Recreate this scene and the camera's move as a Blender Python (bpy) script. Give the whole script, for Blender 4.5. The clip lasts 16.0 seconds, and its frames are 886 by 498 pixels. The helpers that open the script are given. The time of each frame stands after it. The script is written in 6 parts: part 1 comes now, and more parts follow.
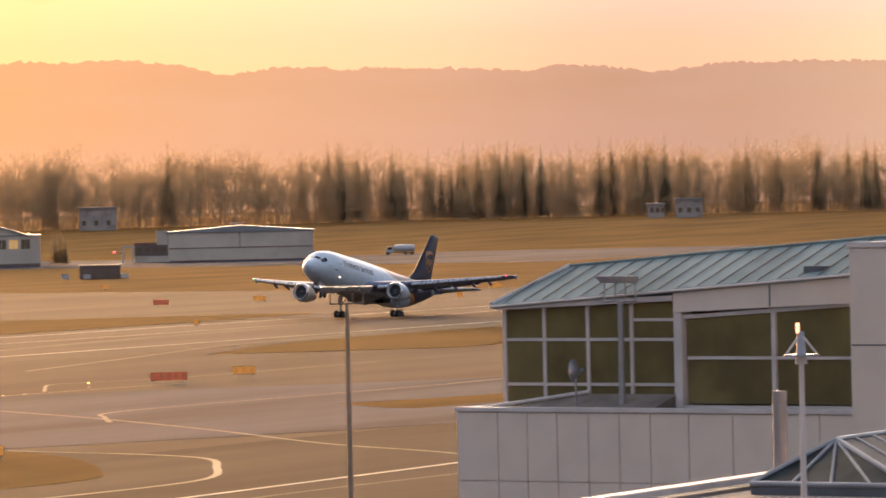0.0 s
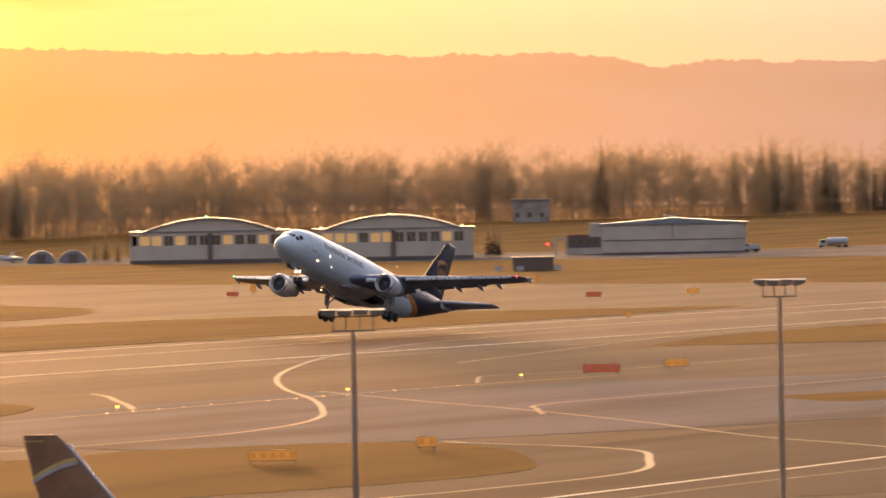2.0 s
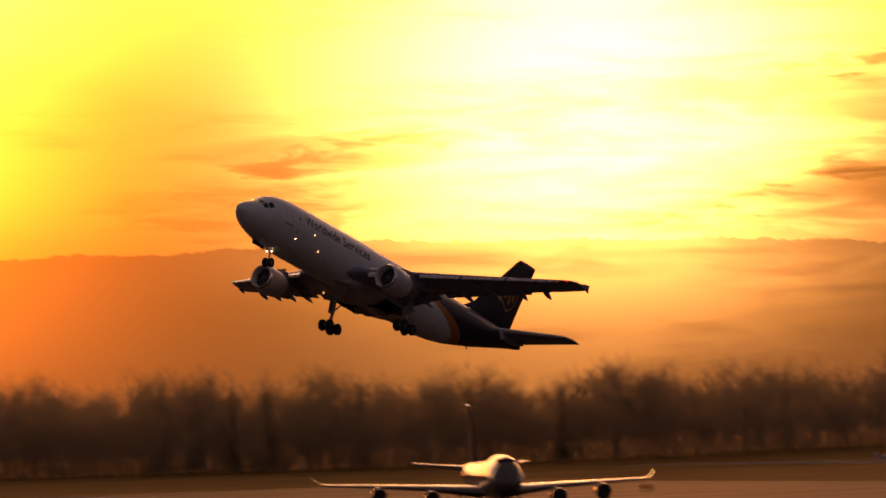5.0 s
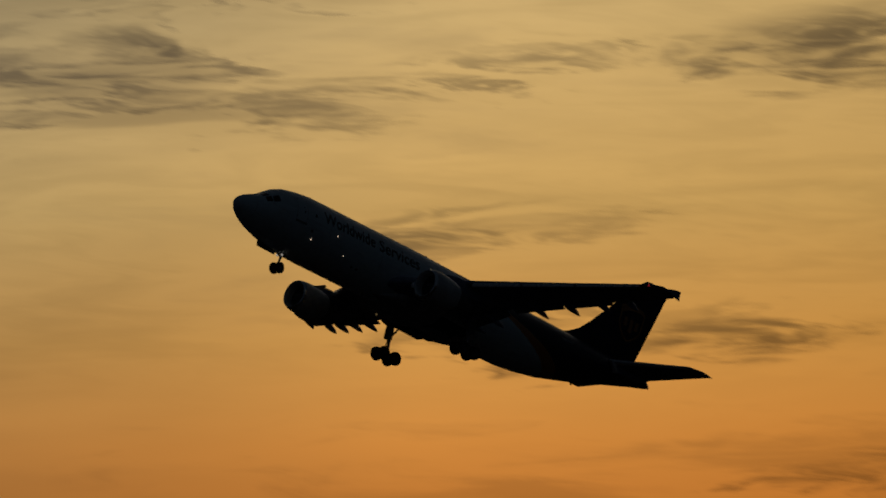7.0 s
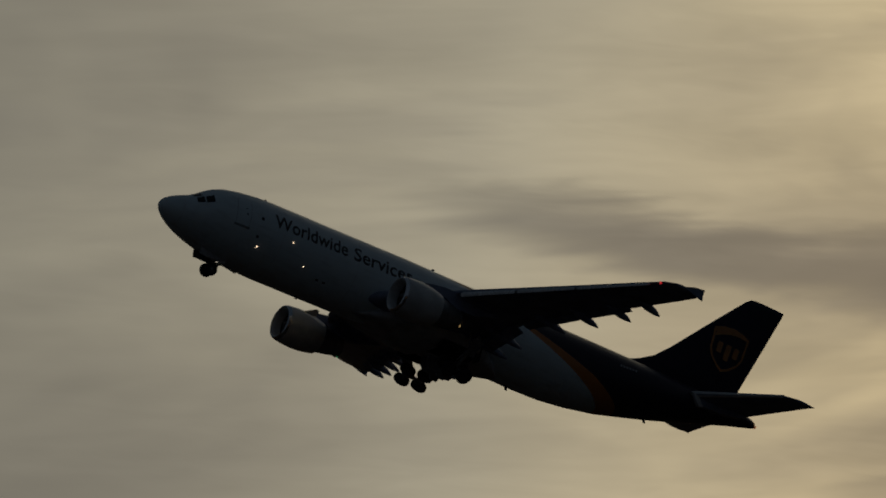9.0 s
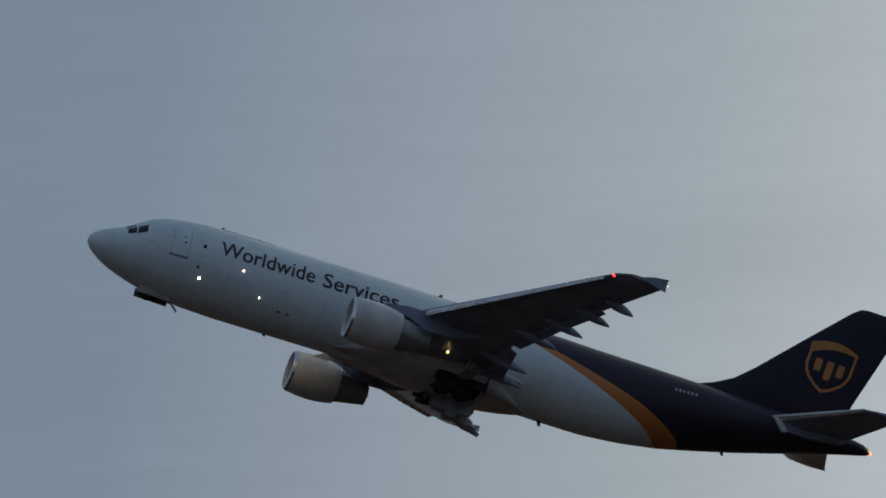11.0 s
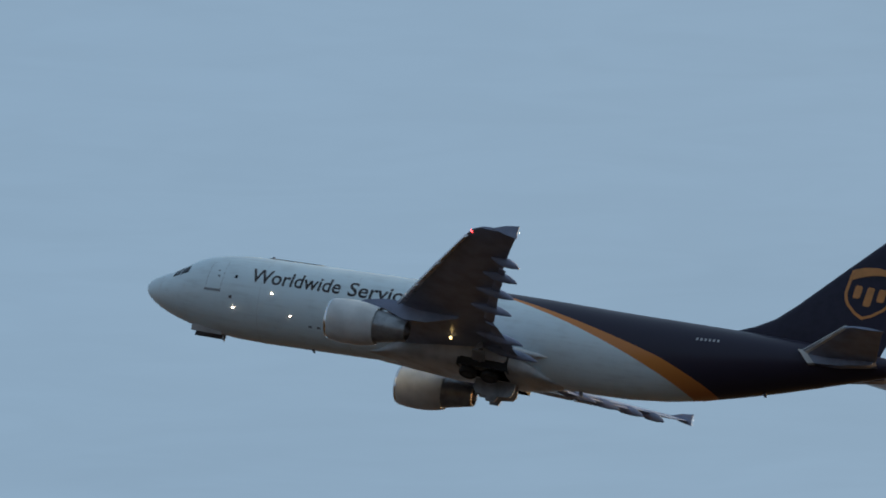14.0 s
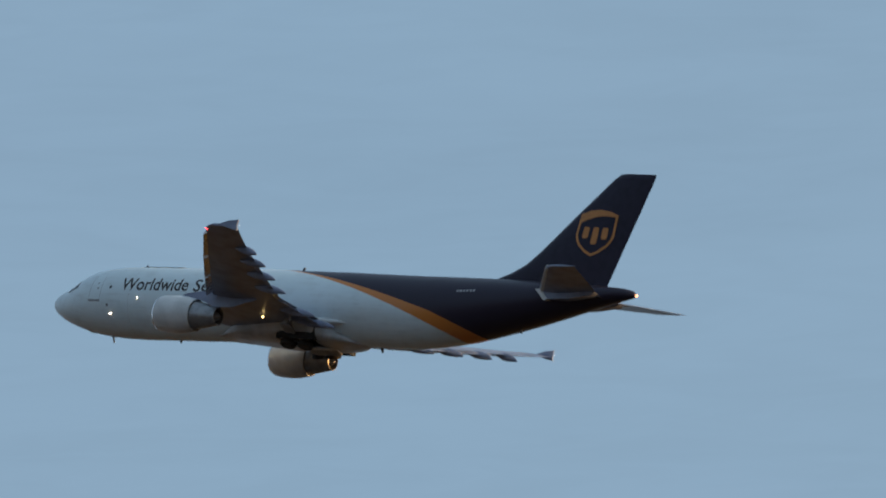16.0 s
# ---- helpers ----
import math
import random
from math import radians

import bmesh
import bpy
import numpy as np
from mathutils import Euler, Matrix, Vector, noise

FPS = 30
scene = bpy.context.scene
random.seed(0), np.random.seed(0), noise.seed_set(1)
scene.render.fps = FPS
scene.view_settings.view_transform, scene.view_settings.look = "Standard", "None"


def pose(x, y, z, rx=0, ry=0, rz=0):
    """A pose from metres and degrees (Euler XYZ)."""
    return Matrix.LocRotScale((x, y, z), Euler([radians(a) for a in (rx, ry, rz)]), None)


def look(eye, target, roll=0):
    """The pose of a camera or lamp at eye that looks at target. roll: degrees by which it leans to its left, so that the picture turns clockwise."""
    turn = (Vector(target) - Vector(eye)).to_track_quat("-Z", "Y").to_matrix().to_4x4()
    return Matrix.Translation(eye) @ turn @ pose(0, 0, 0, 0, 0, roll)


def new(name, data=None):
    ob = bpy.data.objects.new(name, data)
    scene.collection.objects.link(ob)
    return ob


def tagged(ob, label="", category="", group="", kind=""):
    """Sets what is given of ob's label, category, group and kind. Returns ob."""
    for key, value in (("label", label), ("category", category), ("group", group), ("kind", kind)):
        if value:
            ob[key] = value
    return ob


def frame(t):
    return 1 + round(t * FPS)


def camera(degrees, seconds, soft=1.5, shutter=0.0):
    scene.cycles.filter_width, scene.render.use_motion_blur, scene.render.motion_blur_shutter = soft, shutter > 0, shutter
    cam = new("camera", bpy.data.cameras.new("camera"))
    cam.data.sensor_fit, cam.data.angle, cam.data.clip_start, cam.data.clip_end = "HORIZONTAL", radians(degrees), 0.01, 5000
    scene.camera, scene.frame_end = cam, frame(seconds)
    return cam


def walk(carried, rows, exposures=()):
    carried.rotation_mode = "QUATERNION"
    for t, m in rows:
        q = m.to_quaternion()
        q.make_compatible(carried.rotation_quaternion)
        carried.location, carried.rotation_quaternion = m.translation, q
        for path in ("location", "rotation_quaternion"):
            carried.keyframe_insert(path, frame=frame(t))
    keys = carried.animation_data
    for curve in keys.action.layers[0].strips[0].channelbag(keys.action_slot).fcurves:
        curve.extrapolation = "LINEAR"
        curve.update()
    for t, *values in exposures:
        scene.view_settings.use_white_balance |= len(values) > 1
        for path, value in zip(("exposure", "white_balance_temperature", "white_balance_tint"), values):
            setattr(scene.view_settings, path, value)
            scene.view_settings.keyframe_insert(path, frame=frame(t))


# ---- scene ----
EYE_Z = 19.81
# camera: seconds, yaw, pitch, roll; it stands on a high deck and pans with the airplane
CAM_ROWS = [
    (0.0, -68.322, -0.503, 1.20),
    (0.5, -67.571, -0.514, 1.28),
    (1.0, -66.641, -0.519, 1.14),
    (1.5, -65.807, -0.513, 0.96),
    (2.0, -64.657, -0.497, 1.03),
    (2.5, -63.577, -0.404, 1.00),
    (3.0, -62.438, -0.197, 1.12),
    (3.5, -60.986, 0.058, 1.25),
    (4.0, -59.458, 0.494, 1.11),
    (4.5, -57.791, 0.868, 1.19),
    (4.7, -57.091, 1.026, 1.26),
    (5.2, -55.207, 1.570, 1.25),
    (5.7, -53.033, 2.220, 1.23),
    (6.3, -50.151, 3.106, 1.20),
    (6.8, -47.612, 3.897, 1.19),
    (7.0, -46.511, 4.255, 1.10),
    (7.5, -43.528, 5.249, 0.93),
    (8.0, -40.634, 6.142, 0.94),
    (8.5, -37.181, 7.237, 1.04),
    (9.0, -33.482, 8.365, 0.95),
    (9.2, -31.899, 8.851, 0.96),
    (9.7, -27.768, 10.025, 0.97),
    (10.2, -23.278, 11.260, 1.00),
    (10.8, -17.493, 12.722, 1.04),
    (11.3, -12.426, 13.834, 1.05),
    (11.5, -10.095, 14.279, 1.04),
    (12.0, -4.802, 14.928, 0.89),
    (12.5, 0.484, 15.765, 0.86),
    (13.0, 5.992, 16.466, 0.86),
    (13.5, 11.124, 17.052, 0.85),
    (14.0, 16.528, 17.468, 0.59),
    (14.5, 21.625, 17.789, 0.56),
    (15.0, 26.044, 17.754, 0.70),
    (15.5, 29.161, 18.012, 0.75),
    (16.0, 32.741, 17.665, 0.92),
]

cam = camera(7.487, 16.0, soft=1.7, shutter=0.35)
EXPOSURES = [(0.0, 0.52, 7600, 27), (2.5, 0.36, 8100, 31), (3.5, -0.03, 9300, 40), (4.2, -0.6, 13500, 72), (4.7, -1.4, 13500, 72), (6.8, -5.65, 6350, 10), (7.5, -5.68, 6700, 10), (8.0, -5.3, 6700, 10), (8.5, -4.8, 7000, 10), (9.2, -3.77, 6800, 10),
             (11.3, -0.65, 6500, 10), (12.0, -0.22, 6400, 10), (13.0, -0.05, 6450, 8), (16.0, 0.0, 6600, 5)]
walk(cam, [(t, pose(0, 0, EYE_Z, 90 + p, r, y)) for t, y, p, r in CAM_ROWS], EXPOSURES)

# ---- sky and sun ----
SUN_AZ, SUN_EL = -57.3, 2.5


def heading(az, el=0.0):
    """The way that looks along yaw az (0 is +y, to the left positive) and elevation el."""
    a, e = radians(az), radians(el)
    return Vector((-math.sin(a) * math.cos(e), math.cos(a) * math.cos(e), math.sin(e)))


class Nodes:
    """Short-hand for node trees."""

    def __init__(self, tree):
        self.t = tree
        tree.nodes.clear()

    def node(self, kind, *inputs, operation=None):
        n = self.t.nodes.new(kind)
        if operation:
            n.operation = operation
        for i, v in enumerate(inputs):
            self.put(n, i, v)
        return n

    def put(self, n, i, v):
        if v is None:
            return
        if isinstance(v, bpy.types.NodeSocket):
            self.t.links.new(v, n.inputs[i])
        else:
            n.inputs[i].default_value = v

    def math(self, op, a, b=None, c=None, clamp=False):
        n = self.node("ShaderNodeMath", a, b, c, operation=op)
        n.use_clamp = clamp
        return n.outputs[0]

    def span(self, v, a, b, lo=0.0, hi=1.0):
        n = self.node("ShaderNodeMapRange", v, a, b, lo, hi)
        n.interpolation_type = "SMOOTHSTEP"
        return n.outputs[0]

    def ramp(self, v, stops):
        n = self.node("ShaderNodeValToRGB", v)
        e = n.color_ramp.elements
        while len(e) < len(stops):
            e.new(0.5)
        for el, (p, c) in zip(e, stops):
            el.position, el.color = p, (*c, 1)
        return n.outputs[0]

    def mix(self, f, a, b, how="MIX"):
        n = self.node("ShaderNodeMix")
        n.data_type, n.blend_type = "RGBA", how
        for i, v in ((0, f), (6, a), (7, b)):
            self.put(n, i, (*v, 1) if isinstance(v, tuple) and len(v) == 3 else v)
        return n.outputs[2]

    def noise(self, vec, scale, detail=4.0, rough=0.55, distort=0.0):
        n = self.node("ShaderNodeTexNoise")
        self.put(n, 0, vec)
        for k, v in (("Scale", scale), ("Detail", detail), ("Roughness", rough), ("Distortion", distort)):
            n.inputs[k].default_value = v
        return n.outputs[0]


# clouds: azimuth to the right, elevation, half width, half height in degrees, density, slope
WISPS = ((43.6, 5.8, 1.3, 0.3, 0.95, -0.05), (44.9, 5.48, 1.6, 0.24, 0.8, -0.03), (40.9, 5.32, 0.9, 0.27, 0.98, -0.05), (50.0, 5.9, 1.2, 0.32, 0.95, 0.02), (47.6, 5.9, 1.1, 0.1, 0.6, 0.0),
         (47.4, 4.4, 1.1, 0.13, 0.55, 0.06), (49.0, 3.5, 1.0, 0.22, 0.85, 0.0), (50.0, 2.3, 1.0, 0.18, 0.7, 0.0), (46.6, 3.5, 0.9, 0.12, 0.65, 0.04), (41.5, 3.9, 0.7, 0.1, 0.5, 0.0), (41.5, 3.26, 0.8, 0.08, 0.6, 0.0),
         (41.5, 5.16, 1.0, 0.16, 0.95, -0.08), (40.3, 5.4, 0.5, 0.12, 0.8, -0.05), (45.0, 5.86, 0.8, 0.12, 0.8, -0.05), (43.9, 5.48, 1.4, 0.12, 0.9, 0.06), (44.7, 6.5, 0.5, 0.07, 0.5, -0.25), (46.25, 6.42, 0.5, 0.08, 0.5, 0.0),
         (43.95, 6.33, 0.7, 0.06, 0.4, -0.22), (46.8, 5.62, 0.7, 0.07, 0.6, -0.15), (46.3, 4.38, 0.9, 0.14, 0.8, 0.03), (47.1, 3.58, 0.8, 0.1, 0.85, 0.03), (47.3, 3.22, 0.5, 0.1, 0.85, 0.0), (45.75, 3.42, 0.4, 0.06, 0.6, 0.0),
         (42.2, 4.1, 0.4, 0.06, 0.6, 0.0), (41.0, 3.85, 0.4, 0.07, 0.6, 0.03), (40.6, 3.6, 1.0, 0.06, 0.55, 0.0), (41.6, 4.9, 0.7, 0.07, 0.5, 0.03), (42.75, 6.13, 0.5, 0.12, 0.4, 0.1))
BANDS = ((38.9, 7.5, 2.1, 0.42, 0.85, -0.28), (36.3, 8.2, 2.0, 0.26, 0.7, -0.2), (37.5, 6.14, 0.7, 0.12, 0.4, 0.0), (37.9, 4.28, 1.0, 0.09, 0.35, -0.03), (40.3, 7.05, 1.2, 0.16, 0.75, -0.22), (40.6, 6.72, 1.3, 0.09, 0.55, -0.12), (40.4, 5.3, 1.3, 0.75, 0.34, 0.0),
         (40.0, 6.8, 1.1, 0.8, 0.34, 0.0), (41.1, 5.28, 0.7, 0.13, 0.75, -0.05), (43.7, 5.78, 0.9, 0.1, 0.5, 0.0), (44.5, 5.5, 1.1, 0.09, 0.4, 0.05),
         (61.3, 1.9, 1.7, 0.22, 0.85, 0.06), (54.7, 2.07, 0.8, 0.12, 0.45, 0.0), (61.5, 2.7, 0.9, 0.25, 0.35, 0.0))
SUN_CLOUDS = ((55.0, 2.17, 1.2, 0.18, 0.75, 0.06), (60.2, 2.02, 1.3, 0.22, 0.92, 0.06), (58.9, 1.72, 1.0, 0.12, 0.7, 0.05), (61.2, 2.85, 1.3, 0.2, 0.6, 0.05), (59.7, 2.86, 0.5, 0.1, 0.75, 0.0), (61.2, 2.35, 1.4, 0.22, 0.6, 0.05), (54.4, 1.75, 1.2, 0.2, 0.6, 0.0))


def build_sky():
    world = bpy.data.worlds.new("sky")
    world.use_nodes = True
    scene.world = world
    k = Nodes(world.node_tree)
    way = k.node("ShaderNodeTexCoord").outputs["Generated"]
    xyz = k.node("ShaderNodeSeparateXYZ", way)
    el = k.math("ARCSINE", xyz.outputs[2])                      # radians above the horizon
    dot = k.node("ShaderNodeVectorMath", way, heading(SUN_AZ, SUN_EL), operation="DOT_PRODUCT").outputs["Value"]
    ang = k.math("ARCCOSINE", k.math("MINIMUM", dot, 0.9999999))
    deg = k.math("MULTIPLY", ang, 180 / math.pi)
    # clear evening sky: orange round the sun, grey and blue away from it; stops hold a tenth of the radiance
    f = k.math("POWER", k.math("DIVIDE", deg, 180.0), 0.5)
    p = lambda d: (d / 180) ** 0.5
    base = k.ramp(f, [(0.0, (0.4, 0.27, 0.1)), (p(4), (0.4, 0.24, 0.07)), (p(11), (0.6, 0.4, 0.155)), (p(17), (0.4, 0.31, 0.16)), (p(24), (0.18, 0.166, 0.127)),
                      (p(34), (0.05, 0.054, 0.054)), (p(45), (0.0172, 0.0225, 0.0295)), (p(57), (0.0138, 0.019, 0.0258)), (p(90), (0.0122, 0.0182, 0.026)), (1.0, (0.013, 0.0172, 0.024))])
    # the thick air low over the horizon dims and reddens it near the sun
    deg_el = k.math("MULTIPLY", el, 180 / math.pi)
    low = k.ramp(k.math("DIVIDE", deg_el, 10.0, clamp=True),
                 [(0.0, (0.038, 0.054, 0.124)), (0.09, (0.0305, 0.0465, 0.108)), (0.13, (0.041, 0.049, 0.12)), (0.2, (0.08, 0.073, 0.145)), (0.26, (0.26, 0.175, 0.19)), (0.35, (0.85, 0.52, 0.33)), (0.46, (1.05, 0.86, 0.62)), (0.62, (1, 1, 1))])
    low = k.mix(k.span(deg, 6.0, 17.0), low, k.mix(1.0, low, k.mix(k.span(deg_el, 1.2, 1.6), (0.42, 0.56, 0.7), (0.44, 0.52, 0.86)), "MULTIPLY"))
    clear = k.ramp(k.math("DIVIDE", deg_el, 10.0, clamp=True),
                   [(0.0, (0.1, 0.06, 0.06)), (0.13, (0.5, 0.22, 0.09)), (0.19, (0.95, 0.47, 0.19)), (0.26, (1.08, 0.62, 0.29)), (0.35, (1.1, 0.8, 0.47)), (0.46, (1.03, 0.92, 0.72)), (0.62, (1, 1, 1))])
    # a bank of haze lies under the sun and to the north; past it the low sky is clear
    az = k.math("MULTIPLY", k.math("ARCTAN2", xyz.outputs[0], xyz.outputs[1]), 180 / math.pi)
    low = k.mix(k.span(az, 50.8, 56.2, 1.0, 0.0), low, clear)
    near = k.span(deg, 12.0, 40.0, 1.0, 0.0)
    col = k.mix(near, base, k.mix(1.0, base, low, "MULTIPLY"))
    # the sky is brightest in a broad belt round the sun, above the haze
    lit = k.math("MULTIPLY", k.span(deg, 1.5, 7.0), k.span(deg, 27.0, 42.0, 1.0, 0.0))
    lit = k.math("MULTIPLY", lit, k.math("MAXIMUM", k.span(deg_el, 1.9, 3.3), k.span(az, 50.8, 56.2, 1.0, 0.0)))
    lit = k.math("ADD", 1.0, k.math("MULTIPLY", lit, k.span(deg, 17.0, 25.0, 1.65, 0.8)))
    col = k.mix(1.0, col, k.node("ShaderNodeCombineColor", lit, lit, lit).outputs[0], "MULTIPLY")
    # thin cloud streaks, stretched along the horizon
    st = k.node("ShaderNodeMapping", way)
    st.inputs["Scale"].default_value = (1.0, 1.0, 7.0)
    st.inputs["Location"].default_value = (0.31, 0.12, 0.4)
    n1 = k.noise(st.outputs[0], 8.0, 7.0, 0.6, 0.6)
    n2 = k.noise(st.outputs[0], 34.0, 6.0, 0.62, 0.7)
    cl = k.math("ADD", k.math("MULTIPLY", n1, 0.62), k.math("MULTIPLY", n2, 0.38))
    sm = k.node("ShaderNodeMapping", way)
    sm.inputs["Scale"].default_value = (1.0, 1.0, 3.5)
    sm.inputs["Location"].default_value = (0.2, 0.55, 0.1)
    soft_cloud = k.span(k.noise(sm.outputs[0], 6.0, 4.0, 0.5, 0.5), 0.42, 0.72)
    over_hills = k.span(deg_el, 1.2, 1.9)
    thin_cl = k.math("MULTIPLY", k.span(cl, 0.5, 0.64), k.span(deg, 16.0, 23.0, 0.3, 0.0))
    # single clouds, frayed by the same wind
    fine = k.noise(st.outputs[0], 60.0, 5.0, 0.65, 0.9)
    fray_az = k.math("ADD", az, k.math("MULTIPLY", k.math("SUBTRACT", n2, 0.5), 4.0))
    fray_el = k.math("ADD", deg_el, k.math("ADD", k.math("MULTIPLY", k.math("SUBTRACT", n2, 0.5), 0.7), k.math("MULTIPLY", k.math("SUBTRACT", fine, 0.5), 0.5)))
    def cloud(c_az, c_el, w, h, amount, slope, edge=1.5):
        # fray_az, fray_el: the frayed directions, set before
        x = k.math("SUBTRACT", fray_az, c_az)
        y = k.math("SUBTRACT", k.math("SUBTRACT", fray_el, c_el), k.math("MULTIPLY", x, slope))
        r = k.math("ADD", k.math("POWER", k.math("DIVIDE", x, w), 2.0), k.math("POWER", k.math("DIVIDE", y, h), 2.0))
        return k.span(r, 0.0, edge, amount, 0.0)
    placed = 0.0
    for c in WISPS + SUN_CLOUDS:
        placed = k.math("MAXIMUM", placed, cloud(*c))
    wispy = k.math("MULTIPLY", placed, k.span(fine, 0.38, 0.6, 0.35, 1.0))
    # broad soft bands
    fray_az = k.math("ADD", az, k.math("MULTIPLY", k.math("SUBTRACT", n1, 0.5), 3.0))
    fray_el = k.math("ADD", deg_el, k.math("ADD", k.math("MULTIPLY", k.math("SUBTRACT", n1, 0.5), 1.0), k.math("MULTIPLY", k.math("SUBTRACT", n2, 0.5), 0.35)))
    for c in BANDS:
        wispy = k.math("MAXIMUM", wispy, cloud(*c, edge=3.0))
    wide_cl = k.math("MULTIPLY", k.math("MAXIMUM", soft_cloud, k.math("MULTIPLY", k.span(n1, 0.4, 0.62), 0.5)), k.math("MULTIPLY", k.span(deg, 7.0, 17.0, 0.12, 0.52), k.span(deg, 23.0, 42.0, 1.0, 0.1)))
    bank = k.math("MULTIPLY", k.math("MULTIPLY", k.span(deg, 10.0, 18.0), k.span(deg, 19.5, 25.0, 1.0, 0.0)), k.span(deg_el, 5.0, 6.8))
    bank = k.math("MULTIPLY", bank, k.span(k.noise(sm.outputs[0], 9.0, 5.0, 0.55, 0.6), 0.3, 0.62, 0.25, 0.8))
    gaps = k.math("MULTIPLY", k.math("SUBTRACT", 1.0, k.math("MAXIMUM", thin_cl, wispy)), k.math("SUBTRACT", 1.0, k.math("MAXIMUM", wide_cl, bank)))
    veil = k.math("MULTIPLY", k.math("SUBTRACT", 1.0, gaps), over_hills)
    # uneven high haze, in long faint streaks
    streaks = k.math("ADD", k.math("MULTIPLY", k.span(n1, 0.3, 0.7), 0.55), k.math("MULTIPLY", k.span(n2, 0.3, 0.7), 0.45))
    streaks = k.math("MULTIPLY", k.math("SUBTRACT", streaks, 0.5), k.math("MULTIPLY", k.span(deg_el, 2.4, 4.0), k.span(deg, 15.0, 32.0, 0.36, 0.08)))
    streaks = k.math("ADD", 1.0, streaks)
    col = k.mix(1.0, col, k.node("ShaderNodeCombineColor", streaks, streaks, streaks).outputs[0], "MULTIPLY")
    dark = k.mix(1.0, col, (0.24, 0.25, 0.33), "MULTIPLY")
    col = k.mix(veil, col, dark)
    # the sun's own glare in the cloud gap
    glare = k.math("MULTIPLY", k.math("POWER", k.span(deg, 0.0, 5.5, 1.0, 0.0), 3.2), k.math("MULTIPLY", k.span(cl, 0.42, 0.6, 1.0, 0.45), k.math("SUBTRACT", 1.0, wispy)))
    glare = k.math("MULTIPLY", glare, k.span(deg_el, 0.3, 2.2, 0.22, 1.0))
    col = k.mix(1.0, col, k.mix(glare, (0.0, 0.0, 0.0), (2.0, 1.2, 0.36)), "ADD")
    halo = k.math("POWER", k.span(deg, 0.0, 13.0, 1.0, 0.0), 2.0)
    col = k.mix(1.0, col, k.mix(halo, (0.0, 0.0, 0.0), (0.017, 0.0115, 0.002)), "ADD")
    sky = k.node("ShaderNodeTexSky")
    sky.sky_type, sky.sun_disc, sky.altitude = "NISHITA", False, 20.0
    sky.sun_elevation, sky.sun_rotation = radians(SUN_EL), radians(-SUN_AZ)
    both = k.mix(1.0, k.mix(1.0, col, (20.0, 20.0, 20.0), "MULTIPLY"), k.mix(1.0, sky.outputs[0], (0.02, 0.02, 0.02), "MULTIPLY"), "ADD")
    bg = k.node("ShaderNodeBackground", both, 1.0)
    k.t.links.new(bg.outputs[0], k.node("ShaderNodeOutputWorld").inputs[0])


build_sky()
sun = new("sun", bpy.data.lights.new("sun", "SUN"))
sun.data.energy, sun.data.angle, sun.data.color = 2.2, radians(3.0), (1.0, 0.52, 0.22)
sun.matrix_basis = look((0, 0, 0), -heading(SUN_AZ, SUN_EL))


# ---- materials ----
def material(name, color, rough=0.6, metal=0.0, vary=0.12, scale=2.0, fine=30.0, bump=0.0, spec=0.5, colour2=None, emit=None, thin=0.0, glow_through=0.0, stretch=None):
    """A surface with stains at one scale and grain at another."""
    m = bpy.data.materials.new(name)
    m.use_nodes = True
    k = Nodes(m.node_tree)
    pos = k.node("ShaderNodeTexCoord").outputs["Object"]
    if stretch:
        st = k.node("ShaderNodeMapping", pos)
        st.inputs["Scale"].default_value = stretch
        pos = st.outputs[0]
    big = k.noise(pos, scale, 5.0)
    grain = k.noise(pos, fine, 3.0)
    c2 = colour2 or tuple(max(0.0, c * (1 - 2.2 * vary)) for c in color)
    c = k.mix(k.span(big, 0.35, 0.7), color, c2)
    c = k.mix(k.math("MULTIPLY", grain, vary * 1.5), c, tuple(x * 0.6 for x in color))
    b = k.node("ShaderNodeBsdfPrincipled")
    k.put(b, 0, c)
    b.inputs["Metallic"].default_value = metal
    k.put(b, "Roughness", k.math("ADD", rough - 0.06, k.math("MULTIPLY", big, 0.12)))
    b.inputs["Specular IOR Level"].default_value = spec
    if bump:
        bn = k.node("ShaderNodeBump", bump, 0.02, grain)
        k.put(b, "Normal", bn.outputs[0])
    if emit:
        b.inputs["Emission Color"].default_value = (*emit[:3], 1)
        b.inputs["Emission Strength"].default_value = emit[3]
    out = b.outputs[0]
    if glow_through:
        tr = k.node("ShaderNodeBsdfTranslucent", c)
        out = k.node("ShaderNodeMixShader", glow_through, out, tr.outputs[0]).outputs[0]
    # thin: see-through share, which sets the hills and woods back in haze
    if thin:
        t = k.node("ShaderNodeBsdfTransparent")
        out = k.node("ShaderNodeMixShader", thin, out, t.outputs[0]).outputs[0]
    k.t.links.new(out, k.node("ShaderNodeOutputMaterial").inputs[0])
    return m


